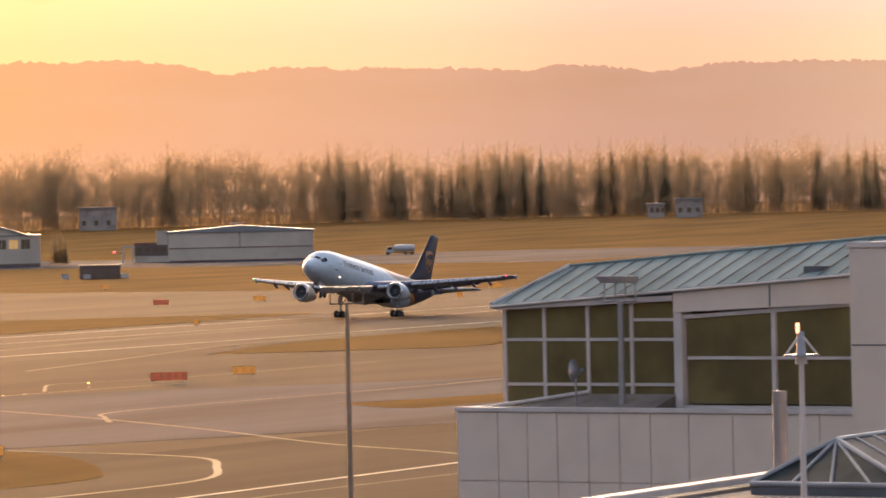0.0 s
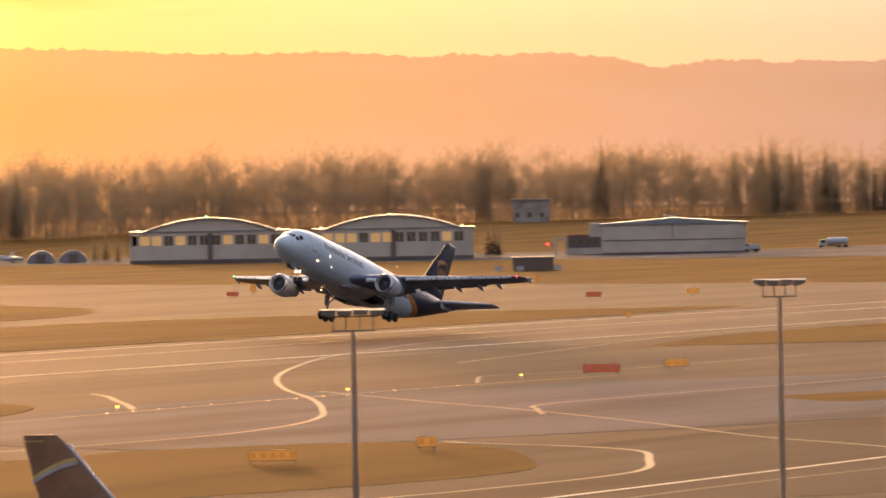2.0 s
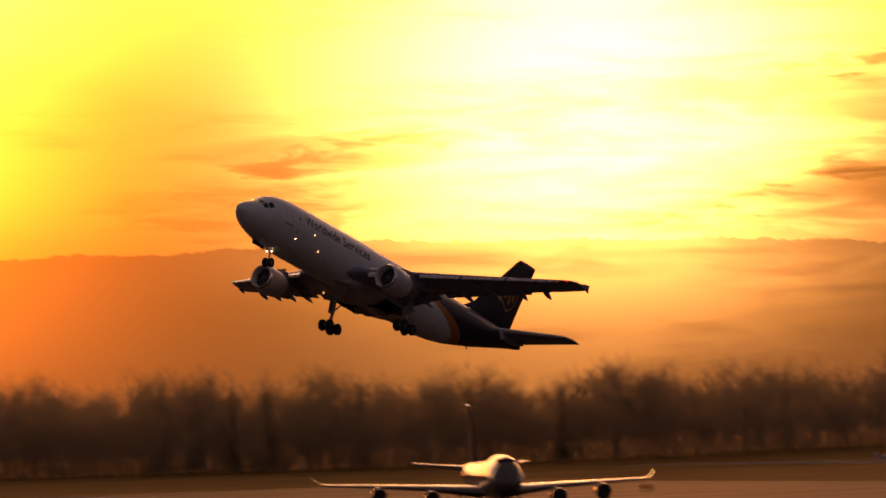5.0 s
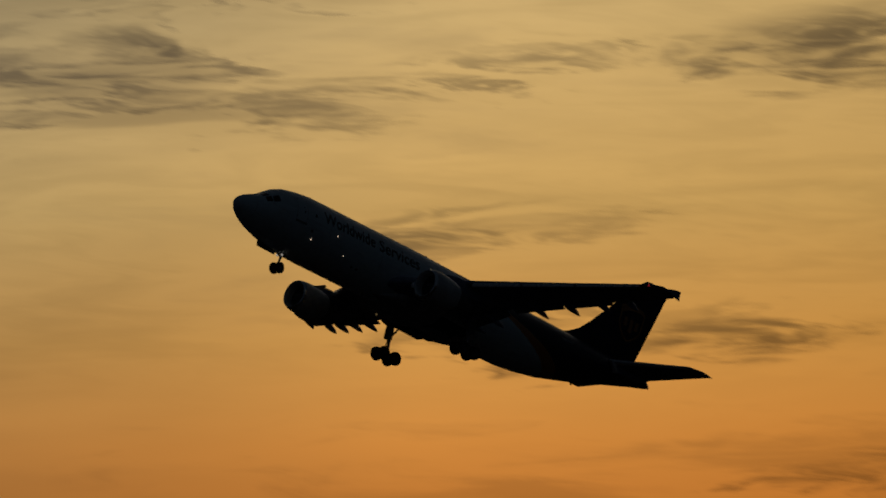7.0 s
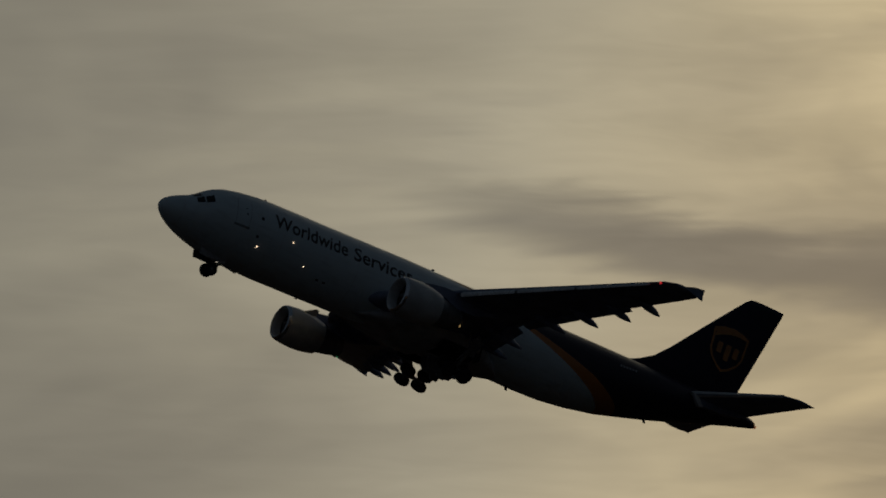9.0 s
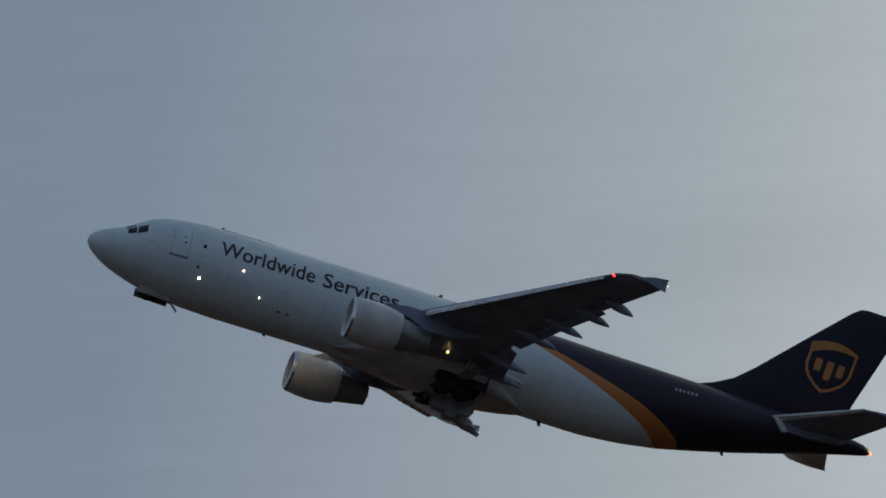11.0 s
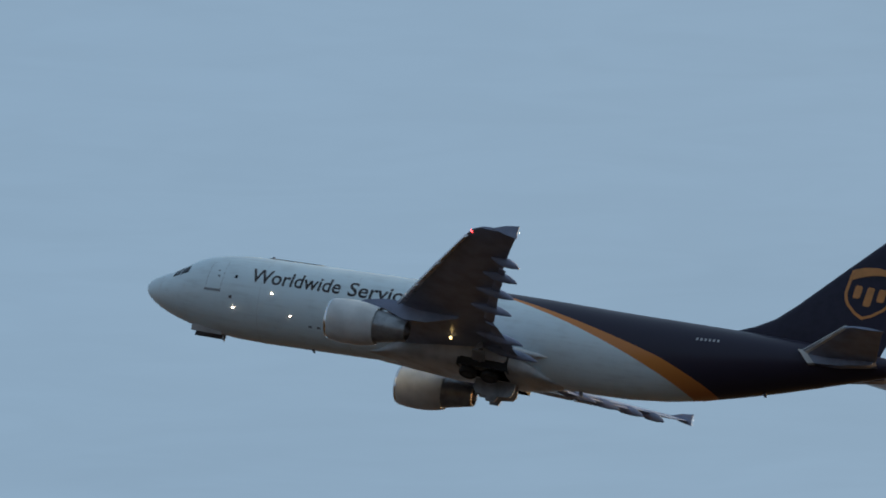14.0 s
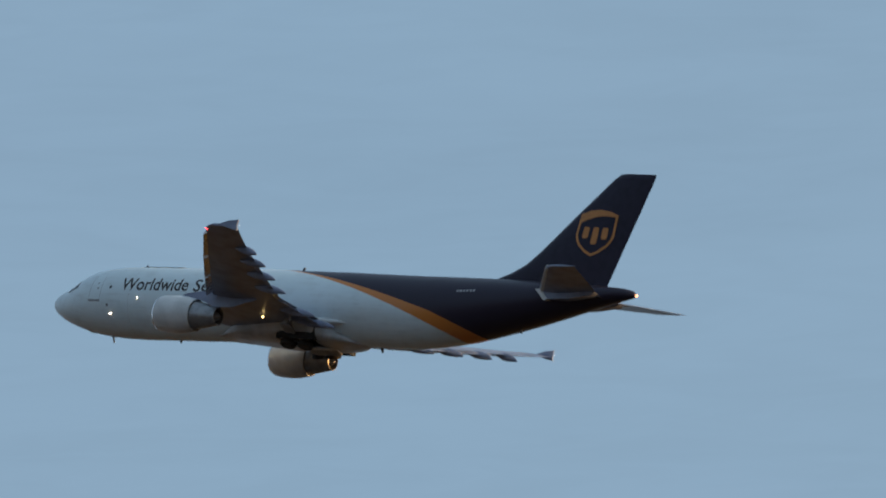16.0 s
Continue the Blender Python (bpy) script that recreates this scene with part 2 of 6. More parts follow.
def livery():
    """White front and belly, dark brown crown and tail, a gold stripe sweeping down between them."""
    m = bpy.data.materials.new("freighter_paint")
    m.use_nodes = True
    k = Nodes(m.node_tree)
    pos = k.node("ShaderNodeTexCoord").outputs["Object"]
    s = k.node("ShaderNodeSeparateXYZ", pos)
    u = k.math("DIVIDE", k.math("SUBTRACT", 2.82, s.outputs[2]), 5.64, clamp=True)
    edge = k.math("ADD", 19.97, k.math("MULTIPLY", 20.6, k.math("POWER", u, 0.62)))
    d = k.math("SUBTRACT", k.math("SUBTRACT", 25.0, s.outputs[0]), edge)
    gold = k.math("GREATER_THAN", d, 0.0)
    wide = k.math("MINIMUM", k.math("ADD", 0.3, k.math("MULTIPLY", u, 4.2)), 2.6)
    dark = k.math("GREATER_THAN", d, wide)
    dirt = k.noise(pos, 0.8, 6.0)
    st = k.node("ShaderNodeMapping", pos)
    st.inputs["Scale"].default_value = (0.25, 2.0, 2.0)
    streak = k.noise(st.outputs[0], 1.6, 4.0)
    white = k.mix(k.span(k.math("ADD", k.math("MULTIPLY", dirt, 0.5), k.math("MULTIPLY", streak, 0.5)), 0.45, 0.75), (0.67, 0.765, 0.795), (0.55, 0.62, 0.64))
    c = k.mix(gold, white, (0.6, 0.21, 0.045))
    c = k.mix(dark, c, (0.032, 0.027, 0.044))
    gloss = k.mix(dark, (0.5, 0.5, 0.5), (0.22, 0.22, 0.22))
    b = k.node("ShaderNodeBsdfPrincipled", c)
    k.put(b, "Roughness", k.math("ADD", 0.28, k.math("MULTIPLY", dirt, 0.2)))
    k.put(b, "Specular IOR Level", gloss)
    k.t.links.new(b.outputs[0], k.node("ShaderNodeOutputMaterial").inputs[0])
    return m


M_LIVERY = livery()
M_BELLY = material("belly_paint", (0.52, 0.53, 0.54), 0.42, vary=0.14, scale=0.9, fine=9)
M_WELLDOOR = material("gear_door_paint", (0.3, 0.31, 0.33), 0.5, vary=0.2, scale=1.2, fine=9)
M_DARKPAINT = material("dark_brown_paint", (0.022, 0.018, 0.036), 0.38, vary=0.1, spec=0.2)
M_GOLD = material("gold_paint", (0.52, 0.2, 0.04), 0.35, vary=0.08)
M_BROWN = material("brown_lettering", (0.035, 0.022, 0.02), 0.4)
M_PALE = material("pale_marking", (0.42, 0.42, 0.44), 0.5)
M_SEAM = material("dark_seam", (0.13, 0.13, 0.14), 0.5)
M_SEAM_SOFT = material("skin_seam", (0.56, 0.57, 0.58), 0.5)
M_SEAM_DOOR = material("door_seam", (0.3, 0.31, 0.32), 0.5)
M_WING = material("wing_grey", (0.23, 0.26, 0.37), 0.34, vary=0.16, scale=0.7, fine=8)
M_TAIL = material("tailplane_grey", (0.24, 0.28, 0.4), 0.34, vary=0.14, scale=0.9, fine=8)
M_SLAT = material("slat_metal", (0.7, 0.7, 0.71), 0.28, 0.75, vary=0.1)
M_LIP = material("polished_metal", (0.72, 0.72, 0.74), 0.22, 1.0, vary=0.05)
M_NACELLE = material("nacelle_paint", (0.68, 0.68, 0.67), 0.33, vary=0.1, scale=0.8, fine=9)
M_HOTMETAL = material("hot_metal", (0.34, 0.34, 0.35), 0.36, 0.6, vary=0.15)
M_FAN = material("fan_blades", (0.05, 0.05, 0.055), 0.45, 0.6)
# lining of the wheel wells: their inner shade as black colour
M_BLACK = material("well_shade_black", (0.015, 0.015, 0.015), 0.8)
M_DARKGLASS = material("cockpit_glass", (0.012, 0.014, 0.022), 0.12, vary=0.02, spec=0.25)
M_HUB = material("dark_hub", (0.06, 0.06, 0.06), 0.6)
M_TYRE = material("tyre_rubber", (0.025, 0.024, 0.023), 0.8)
M_STEEL = material("gear_steel", (0.42, 0.42, 0.42), 0.42, 0.5)
M_LAMP = material("white_lamp", (0.9, 0.9, 0.85), 0.3, emit=(1.0, 0.9, 0.75, 14.0))
M_LAMP_SIDE = material("side_lamp", (0.9, 0.8, 0.7), 0.3, emit=(1.0, 0.72, 0.5, 40.0))
M_LAMP_WARM = material("warm_lamp", (0.9, 0.8, 0.5), 0.3, emit=(1.0, 0.66, 0.26, 4.5))
M_LAMP_RED = material("amber_lamp", (0.9, 0.5, 0.3), 0.3, emit=(1.0, 0.4, 0.2, 2.5))
M_RED = material("red_lamp", (0.8, 0.05, 0.05), 0.3, emit=(1.0, 0.04, 0.05, 8.0))
M_GREEN = material("green_lamp", (0.05, 0.8, 0.2), 0.3, emit=(0.1, 1.0, 0.4, 5.0))
M_GRASS = material("dry_grass", (0.18, 0.084, 0.017), 0.95, vary=0.3, scale=0.05, fine=0.5, colour2=(0.1, 0.049, 0.011), spec=0.006, stretch=(0.2, 1, 1))
M_ASPHALT = material("worn_asphalt", (0.065, 0.049, 0.041), 0.85, vary=0.3, scale=0.06, fine=0.5, spec=0.014, colour2=(0.04, 0.03, 0.026), stretch=(0.12, 1, 1))
M_ASPHALT2 = material("dark_asphalt", (0.045, 0.035, 0.03), 0.85, vary=0.28, scale=0.05, fine=0.5, spec=0.012, stretch=(0.15, 1, 1))
M_CONCRETE = material("apron_concrete", (0.065, 0.074, 0.1), 0.85, vary=0.28, scale=0.05, fine=0.5, spec=0.012, stretch=(0.15, 1, 1))
# specular raised above the apron's, to brighten runway and far taxiway in the glare
M_ASPHALT3 = material("glossier_asphalt", (0.056, 0.043, 0.036), 0.82, vary=0.3, scale=0.06, fine=0.5, spec=0.022, colour2=(0.026, 0.019, 0.016), stretch=(0.12, 1, 1))
M_LINE = material("white_line", (0.4, 0.38, 0.34), 0.7, vary=0.2, scale=0.05)
M_YLINE = material("yellow_line", (0.105, 0.079, 0.041), 0.7, vary=0.2, scale=0.05)
# see-through and greyed, so the sky behind stands in for haze
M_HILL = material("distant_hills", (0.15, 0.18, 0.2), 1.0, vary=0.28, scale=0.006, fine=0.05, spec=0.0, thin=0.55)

# ---- shared mesh helpers ----
def mesh_of(bm, name, sharp=35):
    bmesh.ops.recalc_face_normals(bm, faces=bm.faces)
    me = bpy.data.meshes.new(name)
    bm.to_mesh(me)
    bm.free()
    for p in me.polygons:
        p.use_smooth = True
    me.set_sharp_from_angle(angle=radians(sharp))
    return me


def part(name, bm, material, parent, label="", sharp=35):
    """One mesh object under a thing or a part."""
    ob = new(name, mesh_of(bm, name, sharp))
    ob.data.materials.append(material)
    ob.parent = parent
    return tagged(ob, label)


def thing(name, label, category, m=None, group="", kind=""):
    ob = new(name)
    ob.empty_display_size = 0.5
    if m is not None:
        ob.matrix_basis = m
    return tagged(ob, label, category, group, kind)


def bm_box(bm, x0, x1, y0, y1, z0, z1):
    v = [bm.verts.new((x, y, z)) for x in (x0, x1) for y in (y0, y1) for z in (z0, z1)]
    for f in ((0, 1, 3, 2), (4, 6, 7, 5), (0, 4, 5, 1), (2, 3, 7, 6), (0, 2, 6, 4), (1, 5, 7, 3)):
        bm.faces.new([v[i] for i in f])
    return bm


def box(x0, x1, y0, y1, z0, z1, bevel=0.0):
    bm = bm_box(bmesh.new(), x0, x1, y0, y1, z0, z1)
    if bevel:
        bmesh.ops.bevel(bm, geom=bm.edges[:], offset=bevel, segments=2, affect="EDGES")
    return bm


def tube(bm, p, q, r0, r1=None, n=10, caps=True):
    """A tapered rod from p to q."""
    p, q = Vector(p), Vector(q)
    r1 = r0 if r1 is None else r1
    turn = (q - p).to_track_quat("Z", "Y").to_matrix()
    rings = []
    for c, r in ((p, r0), (q, r1)):
        rings.append([bm.verts.new(c + turn @ Vector((r * math.cos(2 * math.pi * i / n), r * math.sin(2 * math.pi * i / n), 0))) for i in range(n)])
    for i in range(n):
        j = (i + 1) % n
        bm.faces.new((rings[0][i], rings[0][j], rings[1][j], rings[1][i]))
    if caps:
        bm.faces.new(rings[0][::-1])
        bm.faces.new(rings[1])
    return bm


def skin(bm, rings, closed=True, caps=True):
    """Faces between rings of points."""
    vs = [[bm.verts.new(p) for p in r] for r in rings]
    n = len(vs[0])
    for a, b in zip(vs, vs[1:]):
        for i in range(n if closed else n - 1):
            j = (i + 1) % n
            bm.faces.new((a[i], a[j], b[j], b[i]))
    if caps and closed:
        bm.faces.new(vs[0][::-1])
        bm.faces.new(vs[-1])
    return bm


def lathe(bm, profile, origin, n=40, scale=0.94):
    """profile: (x, r) pairs turned round the x axis through origin."""
    o = Vector(origin)
    profile = [(x * (0.84 if scale < 1 else 1.0), r * scale) for x, r in profile]
    rings = [[o + Vector((x, r * math.cos(2 * math.pi * i / n), r * math.sin(2 * math.pi * i / n))) for i in range(n)] for x, r in profile]
    return skin(bm, rings, caps=False)


FOIL = [(1, 0.0), (0.9, 0.028), (0.75, 0.062), (0.55, 0.094), (0.35, 0.104), (0.2, 0.094), (0.1, 0.074), (0.04, 0.048), (0.01, 0.024), (0, 0),
        (0.01, -0.018), (0.04, -0.032), (0.1, -0.046), (0.2, -0.058), (0.35, -0.062), (0.55, -0.05), (0.75, -0.026), (0.9, -0.008)]


def foil(le, chord, thick=1.0, up=(0, 0, 1), twist=0.0, droop=0.0):
    """A wing section; le is the leading edge, chord runs aft along -x, thickness along up."""
    le, up = Vector(le), Vector(up)
    out = []
    for c, t in FOIL:
        z = t * thick * chord - math.tan(radians(twist)) * c * chord
        out.append(le + Vector((-c * chord, 0, 0)) + up * z)
    return out


# ---- the cargo airplane ----
# stations of the fuselage: metres aft of the nose, top, bottom, half width
FUSE = [(0.0, -0.78, -0.82, 0.02), (0.08, -0.5, -1.08, 0.3), (0.3, -0.25, -1.33, 0.6), (0.7, 0.05, -1.62, 0.95), (1.3, 0.36, -1.92, 1.32), (2.0, 0.68, -2.16, 1.68),
        (2.5, 1.0, -2.3, 1.88), (3.0, 1.4, -2.42, 2.06), (3.6, 1.82, -2.53, 2.24), (4.4, 2.2, -2.64, 2.43), (5.5, 2.5, -2.74, 2.62), (7.0, 2.73, -2.8, 2.76),
        (9.0, 2.82, -2.82, 2.82), (12.0, 2.82, -2.82, 2.82), (16.0, 2.82, -2.82, 2.82), (20.0, 2.82, -2.82, 2.82), (24.0, 2.82, -2.82, 2.82), (28.0, 2.82, -2.82, 2.82),
        (32.0, 2.82, -2.82, 2.82), (34.5, 2.82, -2.75, 2.82), (37.0, 2.82, -2.49, 2.79), (39.5, 2.81, -2.05, 2.7), (42.0, 2.79, -1.41, 2.53), (44.5, 2.76, -0.71, 2.25),
        (47.0, 2.72, 0.06, 1.88), (49.0, 2.66, 0.7, 1.45), (50.8, 2.64, 1.28, 1.0), (52.0, 2.6, 1.63, 0.66), (52.6, 2.52, 1.8, 0.45), (53.0, 2.4, 1.93, 0.25), (53.15, 2.2, 2.05, 0.05)]
FA = np.array(FUSE)


def hull(a, phi, off=0.0):
    """The point of the fuselage skin a metres aft of the nose, phi round from the crown to port."""
    top, bot, hw = (float(np.interp(a, FA[:, 0], FA[:, i])) for i in (1, 2, 3))
    zc, hz = (top + bot) / 2, (top - bot) / 2
    zc += float(np.interp(a, (0, 3, 6, 9, 14, 20, 28, 34, 42, 48, 54), (0, -0.13, -0.31, -0.32, -0.2, -0.04, 0.02, 0, 0.08, 0.1, 0.0)))
    return Vector((25 - a, (hw + off) * math.sin(phi), zc + (hz + off) * math.cos(phi)))


def hull_patch(bm, a0, a1, p0, p1, off=0.02, n=4, m=4):
    vs = [[bm.verts.new(hull(a0 + (a1 - a0) * i / n, radians(p0 + (p1 - p0) * j / m), off)) for j in range(m + 1)] for i in range(n + 1)]
    for i in range(n):
        for j in range(m):
            bm.faces.new((vs[i][j], vs[i + 1][j], vs[i + 1][j + 1], vs[i][j + 1]))
    return bm


def lettering(words, length, height, a0, z_low, parent, material):
    """Letters on the port side of the fuselage, wrapped round its skin."""
    cu = bpy.data.curves.new("lettering", "FONT")
    cu.body = words
    cu.resolution_u = 3
    cu.offset = 0.013
    tmp = bpy.data.objects.new("lettering", cu)
    scene.collection.objects.link(tmp)
    dg = bpy.context.evaluated_depsgraph_get()
    me = bpy.data.meshes.new_from_object(tmp.evaluated_get(dg))
    bpy.data.objects.remove(tmp)
    bm = bmesh.new()
    bm.from_mesh(me)
    bpy.data.meshes.remove(me)
    x0, x1 = min(v.co.x for v in bm.verts), max(v.co.x for v in bm.verts)
    cap = 0.72
    for k in range(-2, 9):
        geom = bm.verts[:] + bm.edges[:] + bm.faces[:]
        bmesh.ops.bisect_plane(bm, geom=geom, plane_co=(0, k * 0.11, 0), plane_no=(0, 1, 0))
    p_low = math.acos(z_low / 2.82)
    for v in bm.verts:
        a = a0 + (v.co.x - x0) / (x1 - x0) * length
        v.co = hull(a, p_low - v.co.y / cap * height / 2.82, 0.012)
    return part("lettering", bm, material, parent, "dark brown lettering")


def wing_bm(side, secs, thick=1.0):
    """secs: (y, leading edge a, chord, z, thickness, twist)."""
    rings = [foil((25 - a, side * y, z), c, t, twist=w) for y, a, c, z, t, w in secs]
    return skin(bmesh.new(), rings)


WING = [(2.2, 17.0, 10.2, -1.62, 1.05, -1.0), (4.0, 18.2, 8.9, -1.36, 0.98, 0.0), (8.0, 20.5, 6.35, -0.8, 0.85, 1.0), (12.0, 22.9, 5.25, -0.2, 0.8, 1.5),
        (16.0, 25.35, 4.3, 0.42, 0.75, 2.0), (20.0, 27.85, 3.4, 1.08, 0.7, 2.5), (21.7, 29.05, 2.95, 1.4, 0.66, 2.5), (22.2, 29.8, 2.2, 1.5, 0.5, 2.5)]
WA = np.array(WING)


def on_wing(y, frac, dz=0.0):
    le, c, z = (float(np.interp(y, WA[:, 0], WA[:, i])) for i in (1, 2, 3))
    return Vector((25 - le - c * frac, y, z + dz))


def wheel_pair(parent, x, z, y0, r, w, label=""):
    for s in (-1, 1):
        bm = bmesh.new()
        y = s * y0
        n = 24
        prof = [(-w / 2, r * 0.55), (-w / 2, r * 0.86), (-w * 0.36, r * 0.97), (-w * 0.15, r), (w * 0.15, r), (w * 0.36, r * 0.97), (w / 2, r * 0.86), (w / 2, r * 0.55)]
        rings = [[Vector((x + q * math.cos(2 * math.pi * i / n), y + d, z + q * math.sin(2 * math.pi * i / n))) for i in range(n)] for d, q in prof]
        skin(bm, rings, caps=False)
        wh = part("wheel", bm, M_TYRE, parent)
        bm = bmesh.new()
        rim = [(-w * 0.4, 0.02), (-w * 0.42, r * 0.3), (-w * 0.3, r * 0.45), (-w / 2, r * 0.56), (w / 2, r * 0.56), (w * 0.3, r * 0.45), (w * 0.42, r * 0.3), (w * 0.4, 0.02)]
        rings = [[Vector((x + q * math.cos(2 * math.pi * i / n), y + d, z + q * math.sin(2 * math.pi * i / n))) for i in range(n)] for d, q in rim]
        skin(bm, rings, caps=True)
        part("rim", bm, M_STEEL, parent) if parent.parent is None else join_into(wh, bm, M_HUB)


def join_into(ob, bm, material):
    """Adds a piece with its own material to a mesh."""
    ob.data.materials.append(material)
    for f in bm.faces:
        f.material_index = len(ob.data.materials) - 1
        f.smooth = True
    bm.normal_update()
    b2 = bmesh.new()
    b2.from_mesh(ob.data)
    tmp = bpy.data.meshes.new("tmp")
    bm.to_mesh(tmp)
    bm.free()
    b2.from_mesh(tmp)
    bpy.data.meshes.remove(tmp)
    b2.to_mesh(ob.data)
    b2.free()


def glow_dot(name, parent, material, c, r, label="", normal=(0, 1, 0)):
    bm = bmesh.new()
    bmesh.ops.create_uvsphere(bm, u_segments=12, v_segments=8, radius=r)
    for v in bm.verts:
        v.co += Vector(c)
    return part(name, bm, material, parent, label)


FIN = ((2.45, 39.2, 11.3, 0.33), (2.95, 40.8, 9.8, 0.42), (3.4, 41.9, 8.85, 0.52), (4.1, 43.1, 7.9, 0.6), (5.2, 44.3, 7.05, 0.66), (8.0, 46.95, 5.35, 0.7), (10.9, 49.75, 3.5, 0.7), (11.28, 50.25, 3.1, 0.6), (11.36, 50.65, 2.65, 0.3))
FN = np.array(FIN)


def fin_half(a, z):
    """Half thickness of the fin a metres aft of the nose at height z."""
    le, c, t = (float(np.interp(z, FN[:, 0], FN[:, i])) for i in (1, 2, 3))
    f = (a - le) / c
    q = sorted((x, abs(y)) for x, y in FOIL[:10])
    return float(np.interp(f, [x for x, _ in q], [y for _, y in q])) * t * c


def open_wells(bm, y0, y1, z1):
    """Takes out the skin over the two wheel wells."""
    gone = []
    for f in bm.faces:
        c = f.calc_center_median()
        if -1.75 < c.x < 1.35 and y0 < abs(c.y) < y1 and c.z < z1 and len(f.verts) == 4:
            gone.append(f)
    bmesh.ops.delete(bm, geom=gone, context="FACES")


def build_freighter():
    pl = thing("cargo_airplane", "white and dark brown twin-engine cargo jet with a gold stripe", "airplane")
    n = 64
    aa = []
    for (a, *_), (b, *_) in zip(FUSE, FUSE[1:]):
        k = max(1, int((b - a) / 1.0))
        aa += [a + (b - a) * i / k for i in range(k)]
    aa.append(53.15)
    rings = [[hull(a, 2 * math.pi * i / n) for i in range(n)] for a in aa]
    bm = skin(bmesh.new(), rings)
    open_wells(bm, 0.3, 2.75, -1.5)
    part("fuselage", bm, M_LIVERY, pl, sharp=60)
    # belly fairing
    bm = bmesh.new()
    rings = []
    fair = np.array(((15.2, 0.3, -2.7, -2.74), (17.4, 1.4, -2.6, -2.84), (19.2, 2.55, -1.5, -2.93), (22, 3.1, -0.9, -3.14), (26.5, 3.12, -0.9, -3.18), (27.8, 2.6, -1.7, -3.04), (28.8, 1.9, -2.2, -2.94), (29.7, 0.9, -2.6, -2.85), (30.2, 0.3, -2.74, -2.8)))
    for a in np.arange(15.2, 30.25, 0.25):
        w, zt, zb = (float(np.interp(a, fair[:, 0], fair[:, i])) for i in (1, 2, 3))
        rings.append([Vector((25 - a, w * math.copysign(abs(math.sin(p)) ** 0.7, math.sin(p)), (zt + zb) / 2 - (zt - zb) / 2 * math.copysign(abs(math.cos(p)) ** 0.7, math.cos(p)))) for p in [2 * math.pi * i / 48 for i in range(48)]])
    skin(bm, rings)
    open_wells(bm, 0.55, 3.02, -2.3)
    part("belly_fairing", bm, M_BELLY, pl, "pale grey belly fairing", sharp=60)
    # cockpit windows
    for s in (1, -1):
        for a0, a1, p0, p1 in ((2.08, 2.6, 4, 36), (2.16, 2.66, 42, 63), (2.74, 3.3, 45, 65)):
            bm = hull_patch(bmesh.new(), a0, a1, s * p0, s * p1, 0.018, 5, 6)
            part("cockpit_window", bm, M_DARKGLASS, pl)
    # main deck door: outline of thin dark seams and a lower sill
    for s in (1, -1):
        bm = bmesh.new()
        for q in ((4.95, 4.975, 49, 97), (6.05, 6.075, 49, 97), (4.95, 6.07, 48.6, 49.1)):
            hull_patch(bm, q[0], q[1], s * q[2], s * q[3], 0.012, 1, 8)
        hull_patch(bm, 4.9, 6.12, s * 96, s * 99.5, 0.03, 3, 2)
        door = part("crew_door", bm, M_SEAM_DOOR, pl)
        for q in ((5.6, 5.7, 66, 68), (5.68, 5.82, 75, 77.5), (6.9, 7.1, 73, 78)):
            part("porthole", hull_patch(bmesh.new(), q[0], q[1], s * q[2], s * q[3], 0.02, 2, 2), M_DARKGLASS, pl)
        for q in ((6.8, 7.0, 103, 107), (12.6, 12.85, 129, 132), (13.2, 13.45, 129, 132)):
            part("drain_port", hull_patch(bmesh.new(), q[0], q[1], s * q[2], s * q[3], 0.02, 2, 2), M_SEAM, pl)
    # panel seams round the barrel
    for a in (1.35, 8.9, 15.4):
        part("skin_seam", hull_patch(bmesh.new(), a, a + 0.018, 0, 360, 0.006, 1, 48), M_SEAM_SOFT, pl)
    lettering("Worldwide", 6.35, 1.12, 8.0, 0.5, pl, M_BROWN)
    lettering("Services", 5.1, 1.12, 14.9, 0.46, pl, M_BROWN)
    # registration marking as plain bars
    bm = bmesh.new()
    for i in range(6):
        hull_patch(bm, 38.95 + i * 0.28, 38.95 + i * 0.28 + 0.15, 64.5, 69.5, 0.02, 1, 2)
    part("registration_mark", bm, M_PALE, pl, "pale marking in plain bars")
    # long low fairing plate on the crown
    bm = bmesh.new()
    hull_patch(bm, 8.0, 11.9, -7, 7, 0.07, 8, 4)
    part("crown_plate", bm, M_BELLY, pl, "pale plate along the crown")
    # antennas
    for a, p, hgt, ln in ((8.1, 0, 0.3, 0.22), (22.9, 0, 0.35, 0.3), (12.5, 180, 0.28, 0.24), (31.3, 180, 0.42, 0.3), (43.5, 180, 0.3, 0.28), (6.0, 180, 0.2, 0.25)):
        b = hull(a, radians(p), -0.05)
        sg = 1 if p == 0 else -1
        bm = skin(bmesh.new(), [[b + Vector((ln / 2, 0.03, 0)), b + Vector((-ln / 2, 0.03, 0)), b + Vector((-ln / 2, -0.03, 0)), b + Vector((ln / 2, -0.03, 0))],
                  [b + Vector((-0.05, 0.015, sg * hgt)), b + Vector((-ln / 2 - 0.1, 0.015, sg * hgt)), b + Vector((-ln / 2 - 0.1, -0.015, sg * hgt)), b + Vector((-0.05, -0.015, sg * hgt))]])
        part("antenna", bm, M_SEAM, pl)
